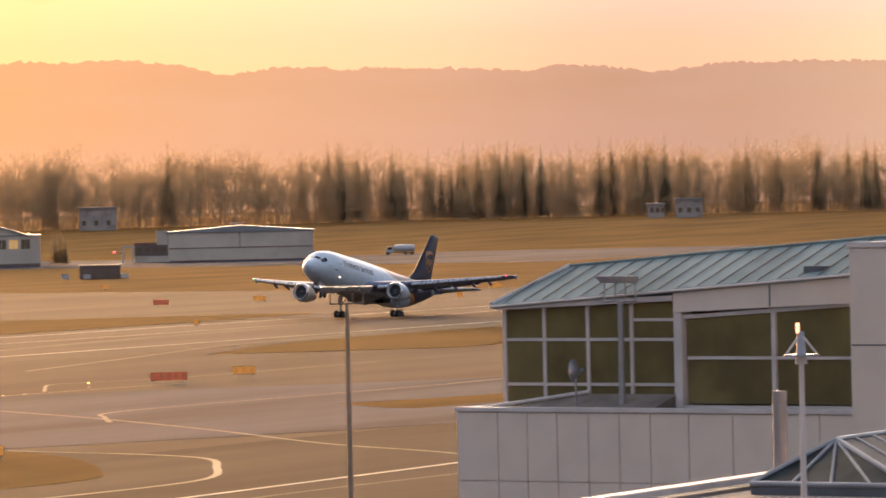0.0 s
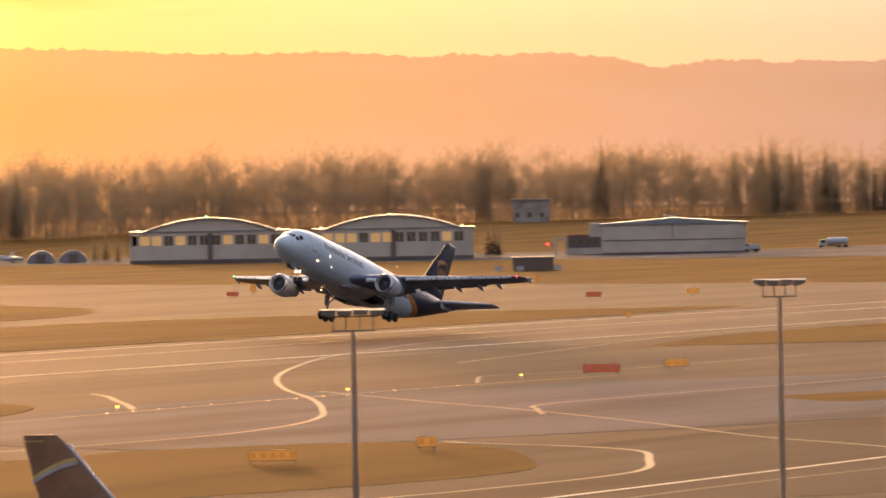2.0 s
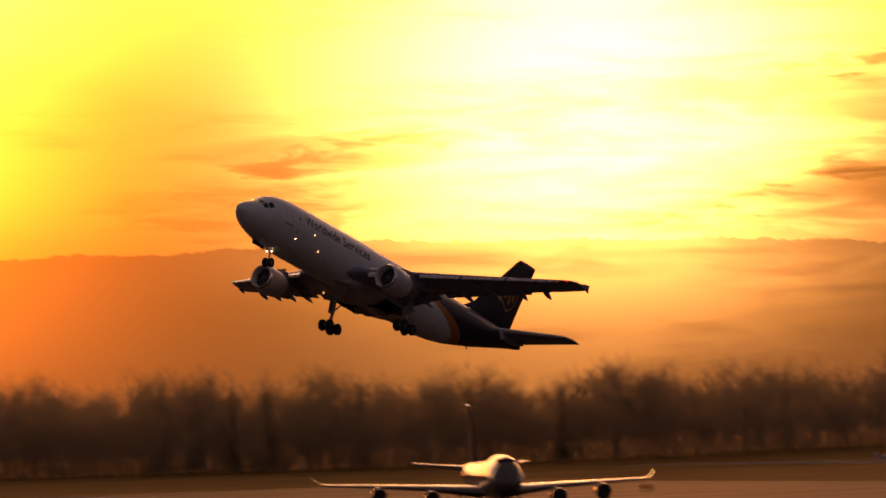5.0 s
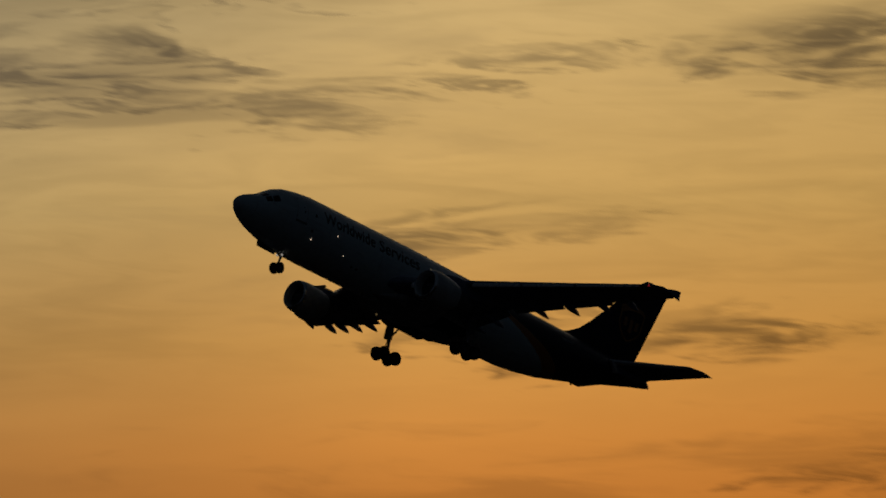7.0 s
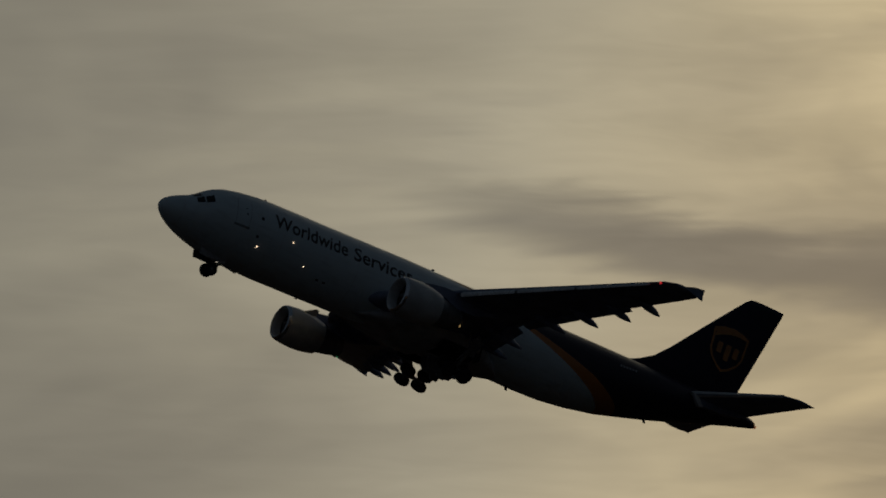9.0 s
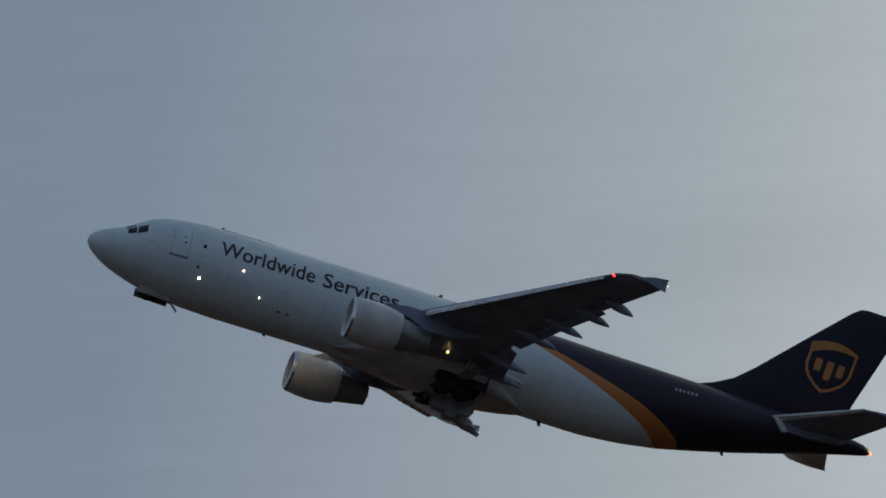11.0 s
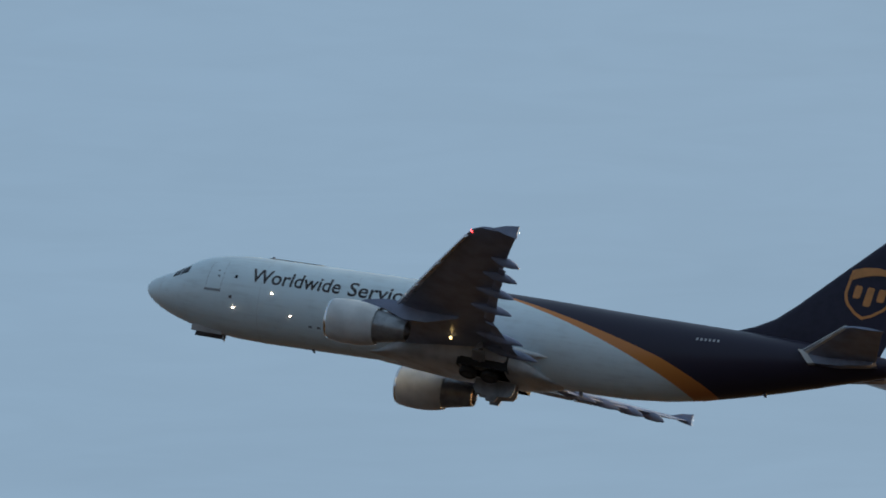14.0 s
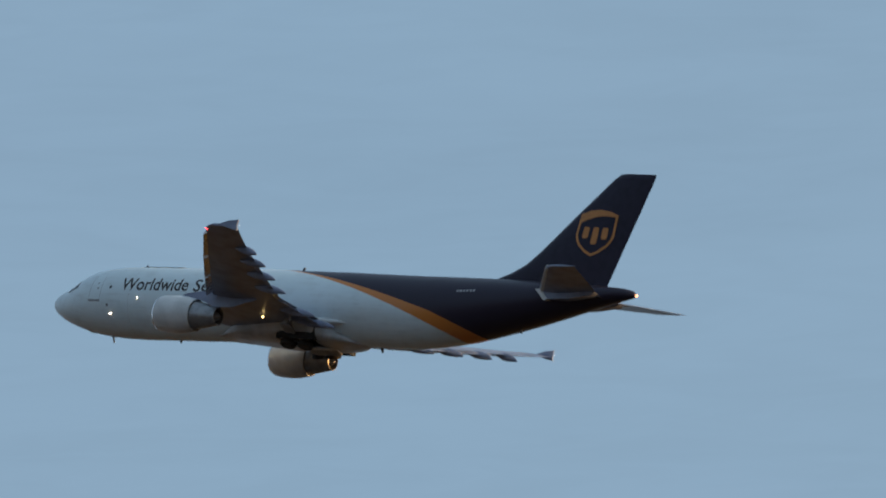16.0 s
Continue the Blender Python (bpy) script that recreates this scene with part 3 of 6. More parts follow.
    # wings
    for s in (1, -1):
        wing = part("wing", wing_bm(s, WING), M_WING, pl, "grey metal wing", sharp=50)
        # slats along the leading edge, drooped forward
        for y0, y1 in ((4.4, 7.1), (8.9, 12.4), (12.6, 16.3), (16.5, 20.9)):
            rings = []
            for y in (y0, y1):
                c = float(np.interp(y, WA[:, 0], WA[:, 2]))
                le = on_wing(y, 0.0)
                pts = [(0.02, 0.0), (-0.035, -0.02), (-0.06, -0.055), (-0.05, -0.085), (-0.02, -0.075), (0.03, -0.04), (0.09, -0.005), (0.09, 0.006)]
                rings.append([Vector((le.x - q * c, s * y, le.z + r * c)) for q, r in pts])
            part("slat", skin(bmesh.new(), rings), M_SLAT, wing)
        # flaps below the trailing edge
        for y0, y1, k in ((3.1, 7.6, 0.13), (8.3, 12.6, 0.12), (12.8, 16.8, 0.12)):
            rings = []
            for y in (y0, y1):
                c = float(np.interp(y, WA[:, 0], WA[:, 2])) * k
                p = on_wing(y, 0.93, -0.16)
                rings.append(foil((p.x, s * y, p.z), c, 0.9, twist=17))
            part("flap", skin(bmesh.new(), rings), M_WING, wing)
        # flap track fairings
        for y, ln in ((3.25, 4.6), (5.6, 4.0), (10.4, 3.5), (13.2, 3.2), (15.9, 2.9), (18.3, 2.4)):
            p = on_wing(y, 1.0)
            c = float(np.interp(y, WA[:, 0], WA[:, 2]))
            rings = []
            for f, r, dz in ((0.0, 0.03, -0.1), (0.12, 0.18, -0.22), (0.35, 0.3, -0.36), (0.55, 0.31, -0.42), (0.7, 0.25, -0.5), (0.82, 0.15, -0.58), (0.9, 0.05, -0.66), (0.905, 0.01, -0.665)):
                cx = p.x + ln * 0.5 - f * ln
                rings.append([Vector((cx, s * y + 0.62 * r * math.sin(q), p.z + dz + 0.05 + r * math.cos(q))) for q in [2 * math.pi * i / 12 for i in range(12)]])
            part("flap_track_fairing", skin(bmesh.new(), rings), M_WING, wing)
        # wing tip fence
        bm = bmesh.new()
        t = on_wing(22.2, 0.0)
        fx = t.x
        pr = [(-0.7, 0.03, 0.0), (-1.6, 0.32, 0.02), (-2.45, 0.42, 0.05), (-2.4, -0.05, 0.05), (-2.45, -0.4, 0.05), (-1.7, -0.26, 0.02)]
        skin(bm, [[Vector((fx + q, s * (22.2 + w), t.z + z)) for q, z, _ in pr] for w in (-0.03, 0.05)])
        part("tip_fence", bm, M_WING, wing)
        red = M_RED if s > 0 else M_GREEN
        glow_dot("nav_light", wing, red, on_wing(21.5, 0.03, -0.02) * 1.0 if s > 0 else Vector((on_wing(21.5, 0.03).x, -21.5, on_wing(21.5, 0.0).z)), 0.1)
        glow_dot("tip_light", wing, M_LAMP, (fx - 2.52, s * 22.2, t.z + 0.02), 0.016)
        # root landing light
        glow_dot("landing_light", wing, M_LAMP_WARM, (1.55, s * 5.0, -1.86), 0.1)
        # engine
        o = (25 - 16.1, s * 7.95, -2.6)
        bm = bmesh.new()
        lathe(bm, [(-0.9, 1.08), (-0.35, 1.1), (-0.08, 1.18), (0.0, 1.27), (-0.06, 1.36), (-0.3, 1.45), (-1.0, 1.53), (-1.9, 1.56), (-2.7, 1.52), (-3.4, 1.42), (-3.97, 1.3), (-3.99, 1.25), (-3.2, 1.22)], o)
        eng = part("engine", bm, M_NACELLE, pl, "white engine nacelle with a dark nozzle", sharp=50)
        bm = bmesh.new()
        lathe(bm, [(-0.1, 1.19), (0.006, 1.27), (-0.06, 1.368), (-0.26, 1.447), (-0.26, 1.44)], o)
        part("inlet_lip", bm, M_LIP, eng)
        bm = bmesh.new()
        lathe(bm, [(-3.3, 1.24), (-4.2, 1.12), (-5.0, 0.98), (-5.8, 0.83), (-6.4, 0.72), (-6.42, 0.64), (-5.9, 0.6)], o)
        part("core_cowl", bm, M_HOTMETAL, eng)
        bm = bmesh.new()
        lathe(bm, [(-5.9, 0.44), (-6.3, 0.34), (-6.6, 0.1), (-6.62, 0.0)], o)
        part("exhaust_plug", bm, M_HOTMETAL, eng)
        bm = bmesh.new()
        lathe(bm, [(-0.95, 1.1), (-0.96, 0.3), (-0.96, 0.0)], o)
        part("fan", bm, M_FAN, eng)
        bm = bmesh.new()
        lathe(bm, [(-0.95, 0.34), (-0.7, 0.27), (-0.45, 0.14), (-0.35, 0.0)], o, 20)
        part("spinner", bm, M_SEAM, eng)
        bm = bmesh.new()
        rings = []
        for x, zb, zt, w in ((-1.6, -1.3, -1.2, 0.05), (-2.2, -1.3, -0.98, 0.2), (-3.6, -1.4, -0.75, 0.24), (-5.0, -1.9, -0.75, 0.24), (-6.6, -1.85, -0.9, 0.2), (-8.6, -1.2, -0.95, 0.05)):
            rings.append([Vector((o[0] + x, o[1] + w, zb)), Vector((o[0] + x, o[1] + w, zt)), Vector((o[0] + x, o[1] - w, zt)), Vector((o[0] + x, o[1] - w, zb))])
        part("pylon", skin(bm, rings), M_WING, eng)
        bm = bmesh.new()
        for w in (-0.12, 0.12):
            skin(bm, [[Vector((o[0] - 1.0, o[1] - s * 1.1, o[2] + 1.05)), Vector((o[0] - 2.2, o[1] - s * 1.1, o[2] + 1.05)), Vector((o[0] - 2.2, o[1] - s * 1.14, o[2] + 1.05)), Vector((o[0] - 1.0, o[1] - s * 1.14, o[2] + 1.05))],
                      [Vector((o[0] - 1.9, o[1] - s * 1.45, o[2] + 1.5)), Vector((o[0] - 2.2, o[1] - s * 1.45, o[2] + 1.5)), Vector((o[0] - 2.2, o[1] - s * 1.49, o[2] + 1.5)), Vector((o[0] - 1.9, o[1] - s * 1.49, o[2] + 1.5))]])
        part("strake", bm, M_NACELLE, eng)
        # tailplane
        rings = [foil((25 - a, s * y, z), c, t) for y, a, c, z, t in ((0.9, 45.2, 5.6, 1.72, 0.8), (1.9, 45.8, 5.1, 1.82, 0.75), (7.7, 49.9, 2.6, 2.42, 0.7), (8.13, 50.8, 1.95, 2.47, 0.5))]
        tp = part("tailplane", skin(bmesh.new(), rings), M_TAIL, pl, "grey tailplane with a bright metal leading edge", sharp=50)
        rings = [[Vector((25 - a + q * c, s * y, z + r * c)) for q, r in ((0.008, 0), (-0.03, 0.045), (-0.08, 0.066), (-0.09, -0.032), (-0.03, -0.03))] for y, a, c, z in ((1.6, 45.62, 5.25, 1.79), (7.72, 49.9, 2.6, 2.425))]
        # white paint puts in the bright reflection of the bare metal
        part("leading_edge", skin(bmesh.new(), rings), M_NACELLE, tp)
        # the fairing under its root; the light on its front edge is a white strip
        for nm, mat, pts, y0, y1 in (("root_fairing", M_TAIL, ((46.1, 1.8), (46.75, 1.12), (48.5, 1.2), (50.6, 1.55), (50.9, 1.8)), 1.5, 2.25), ("lit_edge_strip", M_NACELLE, ((45.7, 1.86), (46.55, 1.02), (46.95, 1.1), (46.2, 1.86)), 1.5, 2.29)):
            rings = [[Vector((25 - a, s * y, z)) for a, z in pts] for y in (y0, y1)]
            part(nm, skin(bmesh.new(), rings), mat, tp)
        # the long pointed fillet behind the wing root
        rings = []
        for x, r, y, z in ((1.2, 0.1, 3.0, -1.5), (0.2, 0.32, 2.98, -1.55), (-1.4, 0.44, 2.92, -1.55), (-2.6, 0.4, 2.82, -1.53), (-3.6, 0.24, 2.68, -1.5), (-4.3, 0.06, 2.58, -1.5), (-4.4, 0.01, 2.58, -1.5)):
            rings.append([Vector((x, s * (y - 0.25 + r * math.sin(q)), z + 0.75 * r * math.cos(q))) for q in [2 * math.pi * i / 14 for i in range(14)]])
        part("root_fillet", skin(bmesh.new(), rings), M_NACELLE, pl, "white pointed fillet behind the wing root", sharp=60)
    # fin: dark, with a curved dorsal fillet
    rings = []
    for z, a, c, t in FIN:
        rings.append(foil((25 - a, 0, z), c, t, up=(0, 1, 0)))
    fin = part("fin", skin(bmesh.new(), rings), M_DARKPAINT, pl, "dark brown tail fin with a gold shield", sharp=50)
    # shield on both sides of the fin: gold rim, dark field, gold cap and three plain strokes
    for s in (1, -1):
        def on_fin(u, v, off):
            # u aft, v up, in metres from the shield's centre
            a, z = 49.0 + u * 1.3 + v * 0.1, 6.66 + v * 1.07
            half = fin_half(a, z) if s > 0 else fin_half(a, z) * 0.62
            return Vector((25 - a, s * (half + off), z))
        def outline(k):
            pts = ((-1.25, 1.35), (-0.65, 1.6), (0.0, 1.7), (0.65, 1.6), (1.25, 1.35), (1.25, -0.15), (1.14, -0.55), (0.95, -0.9), (0.45, -1.4), (0.0, -1.65), (-0.45, -1.4), (-0.95, -0.9), (-1.14, -0.55), (-1.25, -0.15))
            out = []
            for p, q in zip(pts, pts[1:] + pts[:1]):
                out += [((p[0] + (q[0] - p[0]) * i / 4) * k, (p[1] + (q[1] - p[1]) * i / 4) * k) for i in range(4)]
            return out
        bm = bmesh.new()
        a_, b_ = outline(1.0), outline(0.88)
        va = [bm.verts.new(on_fin(u, v, 0.035)) for u, v in a_]
        vb = [bm.verts.new(on_fin(u, v, 0.035)) for u, v in b_]
        for i in range(len(va)):
            j = (i + 1) % len(va)
            bm.faces.new((va[i], va[j], vb[j], vb[i]))
        part("shield_rim", bm, M_GOLD, fin)
        # the crescent under the shield's top edge
        bm = bmesh.new()
        rows = []
        for i in range(17):
            u = -1.08 + 2.16 * i / 16
            hi = 1.49 - 0.27 * (u / 1.08) ** 2
            lo = hi - 0.5 * (1 - (i / 16)) ** 0.8 - 0.02
            rows.append([bm.verts.new(on_fin(u, lo + (hi - lo) * q / 3, 0.045)) for q in range(4)])
        for p, q in zip(rows, rows[1:]):
            for i in range(3):
                bm.faces.new((p[i], q[i], q[i + 1], p[i + 1]))
        part("shield_cap", bm, M_GOLD, fin)
        bm = bmesh.new()
        for c, lo in ((-0.6, -0.4), (0.02, -0.8), (0.62, -0.4)):
            vs = [(c - 0.13, 0.42), (c + 0.13, 0.42), (c + 0.19, 0.3), (c + 0.19, lo + 0.1), (c + 0.12, lo), (c - 0.12, lo), (c - 0.19, lo + 0.1), (c - 0.19, 0.3)]
            bm.faces.new([bm.verts.new(on_fin(u, v, 0.045)) for u, v in vs])
        part("shield_stroke", bm, M_GOLD, fin)
    glow_dot("tail_light", pl, M_LAMP_RED, (25 - 53.2, 0, 2.12), 0.12)
    # fuselage lights
    for nm, a, p, r in (("side_light", 7.2, 119, 0.06), ("side_light", 9.78, 92.5, 0.045), ("side_light", 11.25, 119.5, 0.04)):
        for s in (1, -1):
            q = hull(a, radians(s * p), 0.0)
            glow_dot(nm, pl, M_LAMP_SIDE, q, r)
    return pl


def build_gear(pl):
    """Landing gear legs as parts with their pivots at the hinge; returns them for keying."""
    out = {}
    for s, key in ((1, "port"), (-1, "starboard")):
        bm = bmesh.new()
        tube(bm, (0, 0, 0), (0, 0, -1.5), 0.2)
        tube(bm, (0, 0, -1.5), (0, 0, -3.0), 0.14)
        tube(bm, (0, 0, -1.3), (0.1, -s * 1.5, -0.1), 0.09)
        tube(bm, (0.2, 0, -1.6), (0.34, 0, -2.3), 0.05)
        tube(bm, (0.34, 0, -2.3), (0.1, 0, -2.95), 0.05)
        tube(bm, (0.95, 0, -3.0), (-0.95, 0, -3.05), 0.15)
        for x in (0.72, -0.72):
            tube(bm, (x, -0.6, -3.02), (x, 0.6, -3.02), 0.08)
        g = part("main_gear", bm, M_STEEL, pl, "main landing gear with four wheels")
        for x in (0.72, -0.72):
            wheel_pair(g, x, -3.02, 0.47, 0.62, 0.42)
        bm = box(-0.4, 0.45, s * 0.26, s * 0.31, -1.5, -0.1)
        part("leg_door", bm, M_WELLDOOR, g)
        g.location = (-0.45, s * 4.8, -2.0)
        out[key] = g
    bm = bmesh.new()
    tube(bm, (0, 0, 0), (0, 0, -1.0), 0.15)
    tube(bm, (0, 0, -1.0), (0, 0, -2.0), 0.1)
    tube(bm, (0, 0, -0.9), (-1.1, 0, -0.05), 0.07)
    tube(bm, (0, -0.5, -2.0), (0, 0.5, -2.0), 0.07)
    tube(bm, (0.12, -0.3, -0.85), (0.12, 0.3, -0.85), 0.06)
    g = part("nose_gear", bm, M_STEEL, pl, "nose landing gear with two wheels")
    wheel_pair(g, 0, -2.0, 0.34, 0.5, 0.3)
    for y in (-0.3, 0.3):
        glow_dot("taxi_light", g, M_LAMP, (0.2, y, -0.85), 0.1)
    g.location = (25 - 6.6, 0, -2.5)
    out["nose"] = g
    for s in (1, -1):
        bm = box(-1.1, 1.1, -0.03, 0.03, -0.48 if s > 0 else -0.6, 0.0, 0.02)
        d = part("nose_gear_door", bm, M_BELLY if s > 0 else M_SEAM, pl, "pale nose gear door" if s > 0 else "nose gear door showing its dark inner side")
        d.location = (25 - 5.0, s * 0.55, -2.75)
        out["nose_door_%d" % s] = d
        outline = ((-1.4, 0.0), (1.4, 0.0), (1.4, -0.75), (1.15, -1.1), (0.45, -1.15), (0.35, -1.5), (-0.25, -1.5), (-0.4, -1.15), (-1.2, -1.05), (-1.4, -0.8))
        bm = skin(bmesh.new(), [[Vector((x, y, z)) for x, z in outline] for y in (-0.05, 0.05)])
        d = part("main_gear_door", bm, M_WELLDOOR, pl, "pale grey main gear door")
        d.location = (-0.6, s * 0.35, -3.1)
        out["main_door_%d" % s] = d
    # open wheel wells; a black lining puts in the shade inside
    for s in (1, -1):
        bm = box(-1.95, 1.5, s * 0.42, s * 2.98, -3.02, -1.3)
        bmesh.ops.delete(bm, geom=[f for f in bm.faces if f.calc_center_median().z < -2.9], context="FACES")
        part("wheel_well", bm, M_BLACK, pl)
    return out


# ---- ground ----
def rise(x, y):
    d = math.hypot(x, y)
    t = min(max((d - 2150) / 750, 0.0), 1.0)
    return 6.5 * t * t * (3 - 2 * t)


def build_ground():
    bm = bmesh.new()
    radii = [0, 150, 400, 800, 1300, 1800, 2150, 2300, 2450, 2600, 2750, 2900, 3300, 4000, 4960]
    n = 144
    rings = []
    for r in radii[1:]:
        rings.append([bm.verts.new((r * math.cos(2 * math.pi * i / n), r * math.sin(2 * math.pi * i / n), rise(r, 0))) for i in range(n)])
    c = bm.verts.new((0, 0, 0))
    for i in range(n):
        bm.faces.new((c, rings[0][i], rings[0][(i + 1) % n]))
    for a, b in zip(rings, rings[1:]):
        for i in range(n):
            j = (i + 1) % n
            bm.faces.new((a[i], b[i], b[j], a[j]))
    ob = new("ground", mesh_of(bm, "ground"))
    ob.data.materials.append(M_GRASS)
    tagged(ob, "dry golden brown airfield grass", "ground", kind="structure")


def slab(name, pts, z, mat, label, category="pavement"):
    bm = bmesh.new()
    top = [bm.verts.new((x, y, z)) for x, y in pts]
    bot = [bm.verts.new((x, y, -0.3)) for x, y in pts]
    bm.faces.new(top)
    for i in range(len(pts)):
        j = (i + 1) % len(pts)
        bm.faces.new((top[i], bot[i], bot[j], top[j]))
    ob = new(name, mesh_of(bm, name))
    ob.data.materials.append(mat)
    return tagged(ob, label, category, kind="structure")


def smooth_line(pts, k=6):
    """Catmull-Rom through pts."""
    p = [Vector((*q, 0)) for q in pts]
    p = [p[0] * 2 - p[1]] + p + [p[-1] * 2 - p[-2]]
    out = []
    for a, b, c, d in zip(p, p[1:], p[2:], p[3:]):
        for i in range(k):
            t = i / k
            out.append(0.5 * (2 * b + (c - a) * t + (2 * a - 5 * b + 4 * c - d) * t * t + (3 * b - a - 3 * c + d) * t ** 3))
    out.append(p[-2])
    return [(v.x, v.y) for v in out]


def stripe(name, pts, width, z, mat, label):
    bm = bmesh.new()
    prev = None
    for i, (x, y) in enumerate(pts):
        a, b = pts[max(i - 1, 0)], pts[min(i + 1, len(pts) - 1)]
        d = Vector((b[0] - a[0], b[1] - a[1])).normalized()
        q = Vector((-d.y, d.x)) * width / 2
        pair = (bm.verts.new((x + q.x, y + q.y, z)), bm.verts.new((x - q.x, y - q.y, z)))
        if prev:
            bm.faces.new((prev[0], prev[1], pair[1], pair[0]))
        prev = pair
    ob = new(name, mesh_of(bm, name))
    ob.data.materials.append(mat)
    return tagged(ob, label, "marking", kind="structure")


def build_airfield():
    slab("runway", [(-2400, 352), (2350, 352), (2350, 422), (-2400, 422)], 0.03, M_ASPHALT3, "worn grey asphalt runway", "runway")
    slab("pavement_apron", [(-700, 40), (560, 40), (760, 150), (900, 262), (800, 310), (765, 336), (812, 348), (900, 351.9), (-700, 351.9)], 0.02, M_ASPHALT, "brown worn asphalt apron")
    slab("pavement_band", smooth_line([(600, 300), (625, 285), (660, 258), (740, 235), (690, 200), (600, 196), (530, 212), (480, 233), (466, 249), (490, 280), (540, 298), (600, 300)], 5)[:-1], 0.045, M_CONCRETE, "pale grey concrete taxiway")
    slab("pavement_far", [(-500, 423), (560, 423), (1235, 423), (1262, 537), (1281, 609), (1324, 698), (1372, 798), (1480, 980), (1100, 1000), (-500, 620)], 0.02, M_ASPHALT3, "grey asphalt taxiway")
    slab("pavement_hangars", [(1690, 640), (1720, 820), (1745, 1010), (1800, 1150), (1960, 1150), (1900, 800), (2300, 770), (2650, 790), (2650, 730), (2100, 700), (1900, 660)], 0.02, M_CONCRETE, "pale apron before the hangars")
    slab("pavement_old", [(480, 232), (475, 214), (535, 212), (620, 214), (640, 180), (420, 150), (370, 178), (380, 205)], 0.04, M_ASPHALT2, "old dark asphalt taxiway")
    for nm, pts in (("a", [(600, 424), (985, 426), (1012, 445), (950, 500), (850, 495), (700, 470), (560, 440)]),
                    ("b", [(880, 525), (977, 533), (1060, 575), (1112, 650), (1020, 640), (900, 580)]),
                    ("c", [(769, 334), (809, 346), (849, 351), (900, 351), (892, 342), (801, 312), (781, 320)]),
                    ("d", [(584, 243), (609, 236), (700, 225), (700, 215), (585, 227), (570, 231)]),
                    ("e", [(464, 246), (476, 238), (480, 230), (469, 218), (449, 206), (429, 198), (404, 201), (385, 209), (372, 225), (400, 250)]),
                    ("f", [(560, 349), (582, 337), (565, 312), (540, 300), (514, 294), (470, 290), (440, 310), (470, 345)])):
        slab("verge_" + nm, smooth_line(pts + [pts[0]], 4)[:-1], 0.06, M_GRASS, "dry golden grass verge between taxiways", "verge")
    lines = (("edge", [(-2400, 364), (2300, 364)], 0.9, M_LINE, False), ("edge", [(-2400, 414), (2300, 414)], 0.9, M_LINE, False), ("centre", [(-2400, 396), (2300, 396)], 0.6, M_LINE, False),
             ("leadoff", [(1000, 395), (934, 391), (857, 386), (797, 379), (761, 370), (724, 359), (679, 341), (644, 325), (610, 307), (580, 289), (554, 275), (531, 264), (508, 257), (482, 255), (420, 262)], 0.6, M_YLINE, True),
             ("cross", [(500, 290), (548, 291), (585, 292), (621, 291), (650, 288)], 0.5, M_YLINE, True),
             ("diag", [(602, 299), (573, 274), (549, 252), (520, 228), (490, 205), (470, 186), (440, 165)], 0.5, M_YLINE, True),
             ("bend", [(539, 246), (551, 252), (563, 257), (587, 257), (639, 254), (720, 256)], 0.5, M_YLINE, True),
             ("arc", [(480, 228), (476, 221), (472, 213), (464, 204), (450, 197), (429, 189), (405, 189), (380, 192)], 0.6, M_YLINE, True),
             ("spur", [(597, 322), (589, 316), (576, 308), (565, 301), (553, 294)], 0.7, M_YLINE, True),
             ("branch", [(700, 330), (734, 337), (763, 343), (811, 353), (880, 359)], 0.5, M_YLINE, True),
             ("hook", [(626, 293), (639, 299), (649, 303), (656, 302), (664, 299), (680, 297), (725, 297)], 0.4, M_YLINE, True),
             ("low_second", [(380, 173), (410, 174), (440, 173)], 0.25, M_YLINE, True),
             ("low", [(340, 179), (395, 179), (453, 180), (520, 182)], 0.6, M_LINE, True))
    for nm, pts, w, mat, curved in lines:
        stripe("line_" + nm, smooth_line(pts) if curved else pts, w, 0.075, mat, "worn painted taxiway line")


build_ground()
build_airfield()


# ---- distance: hills ----
def build_hills():
    bm = bmesh.new()
    prev = None
    az = -118.0
    while az <= 0.0:
        d = 4720
        e = float(np.interp(az, [-118, -95, -80, -72, -70.8, -70.2, -69.6, -69, -68.2, -66.9, -66.5, -66.1, -65.6, -64.5, -63.6, -62.3, -61.2, -60, -59.2, -55.5, -53.7, -46, -30, 0], [38, 69, 87, 102, 104, 98, 104, 100, 104, 105, 102, 109, 113, 112, 116, 117, 122, 125, 130, 135, 129, 122, 86, 46]))
        e += 1.8 * noise.noise(Vector((az * 2.6, 1.7, 0))) + 3.4 * abs(noise.noise(Vector((az * 11, 0.4, 0)))) + 2.4 * abs(noise.noise(Vector((az * 43, 0.2, 0))))
        w = heading(az)
        q = [bm.verts.new((w.x * r, w.y * r, z)) for r, z in ((4150, -5), (4300, e * 0.32), (4500, e * 0.72), (d, e))]
        if prev:
            for i in range(3):
                bm.faces.new((prev[i], q[i], q[i + 1], prev[i + 1]))
        prev = q
        az += 0.012
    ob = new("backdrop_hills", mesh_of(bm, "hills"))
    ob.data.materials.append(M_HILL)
    tagged(ob, "hazy wooded hills along the horizon", "hills", kind="structure")


build_hills()

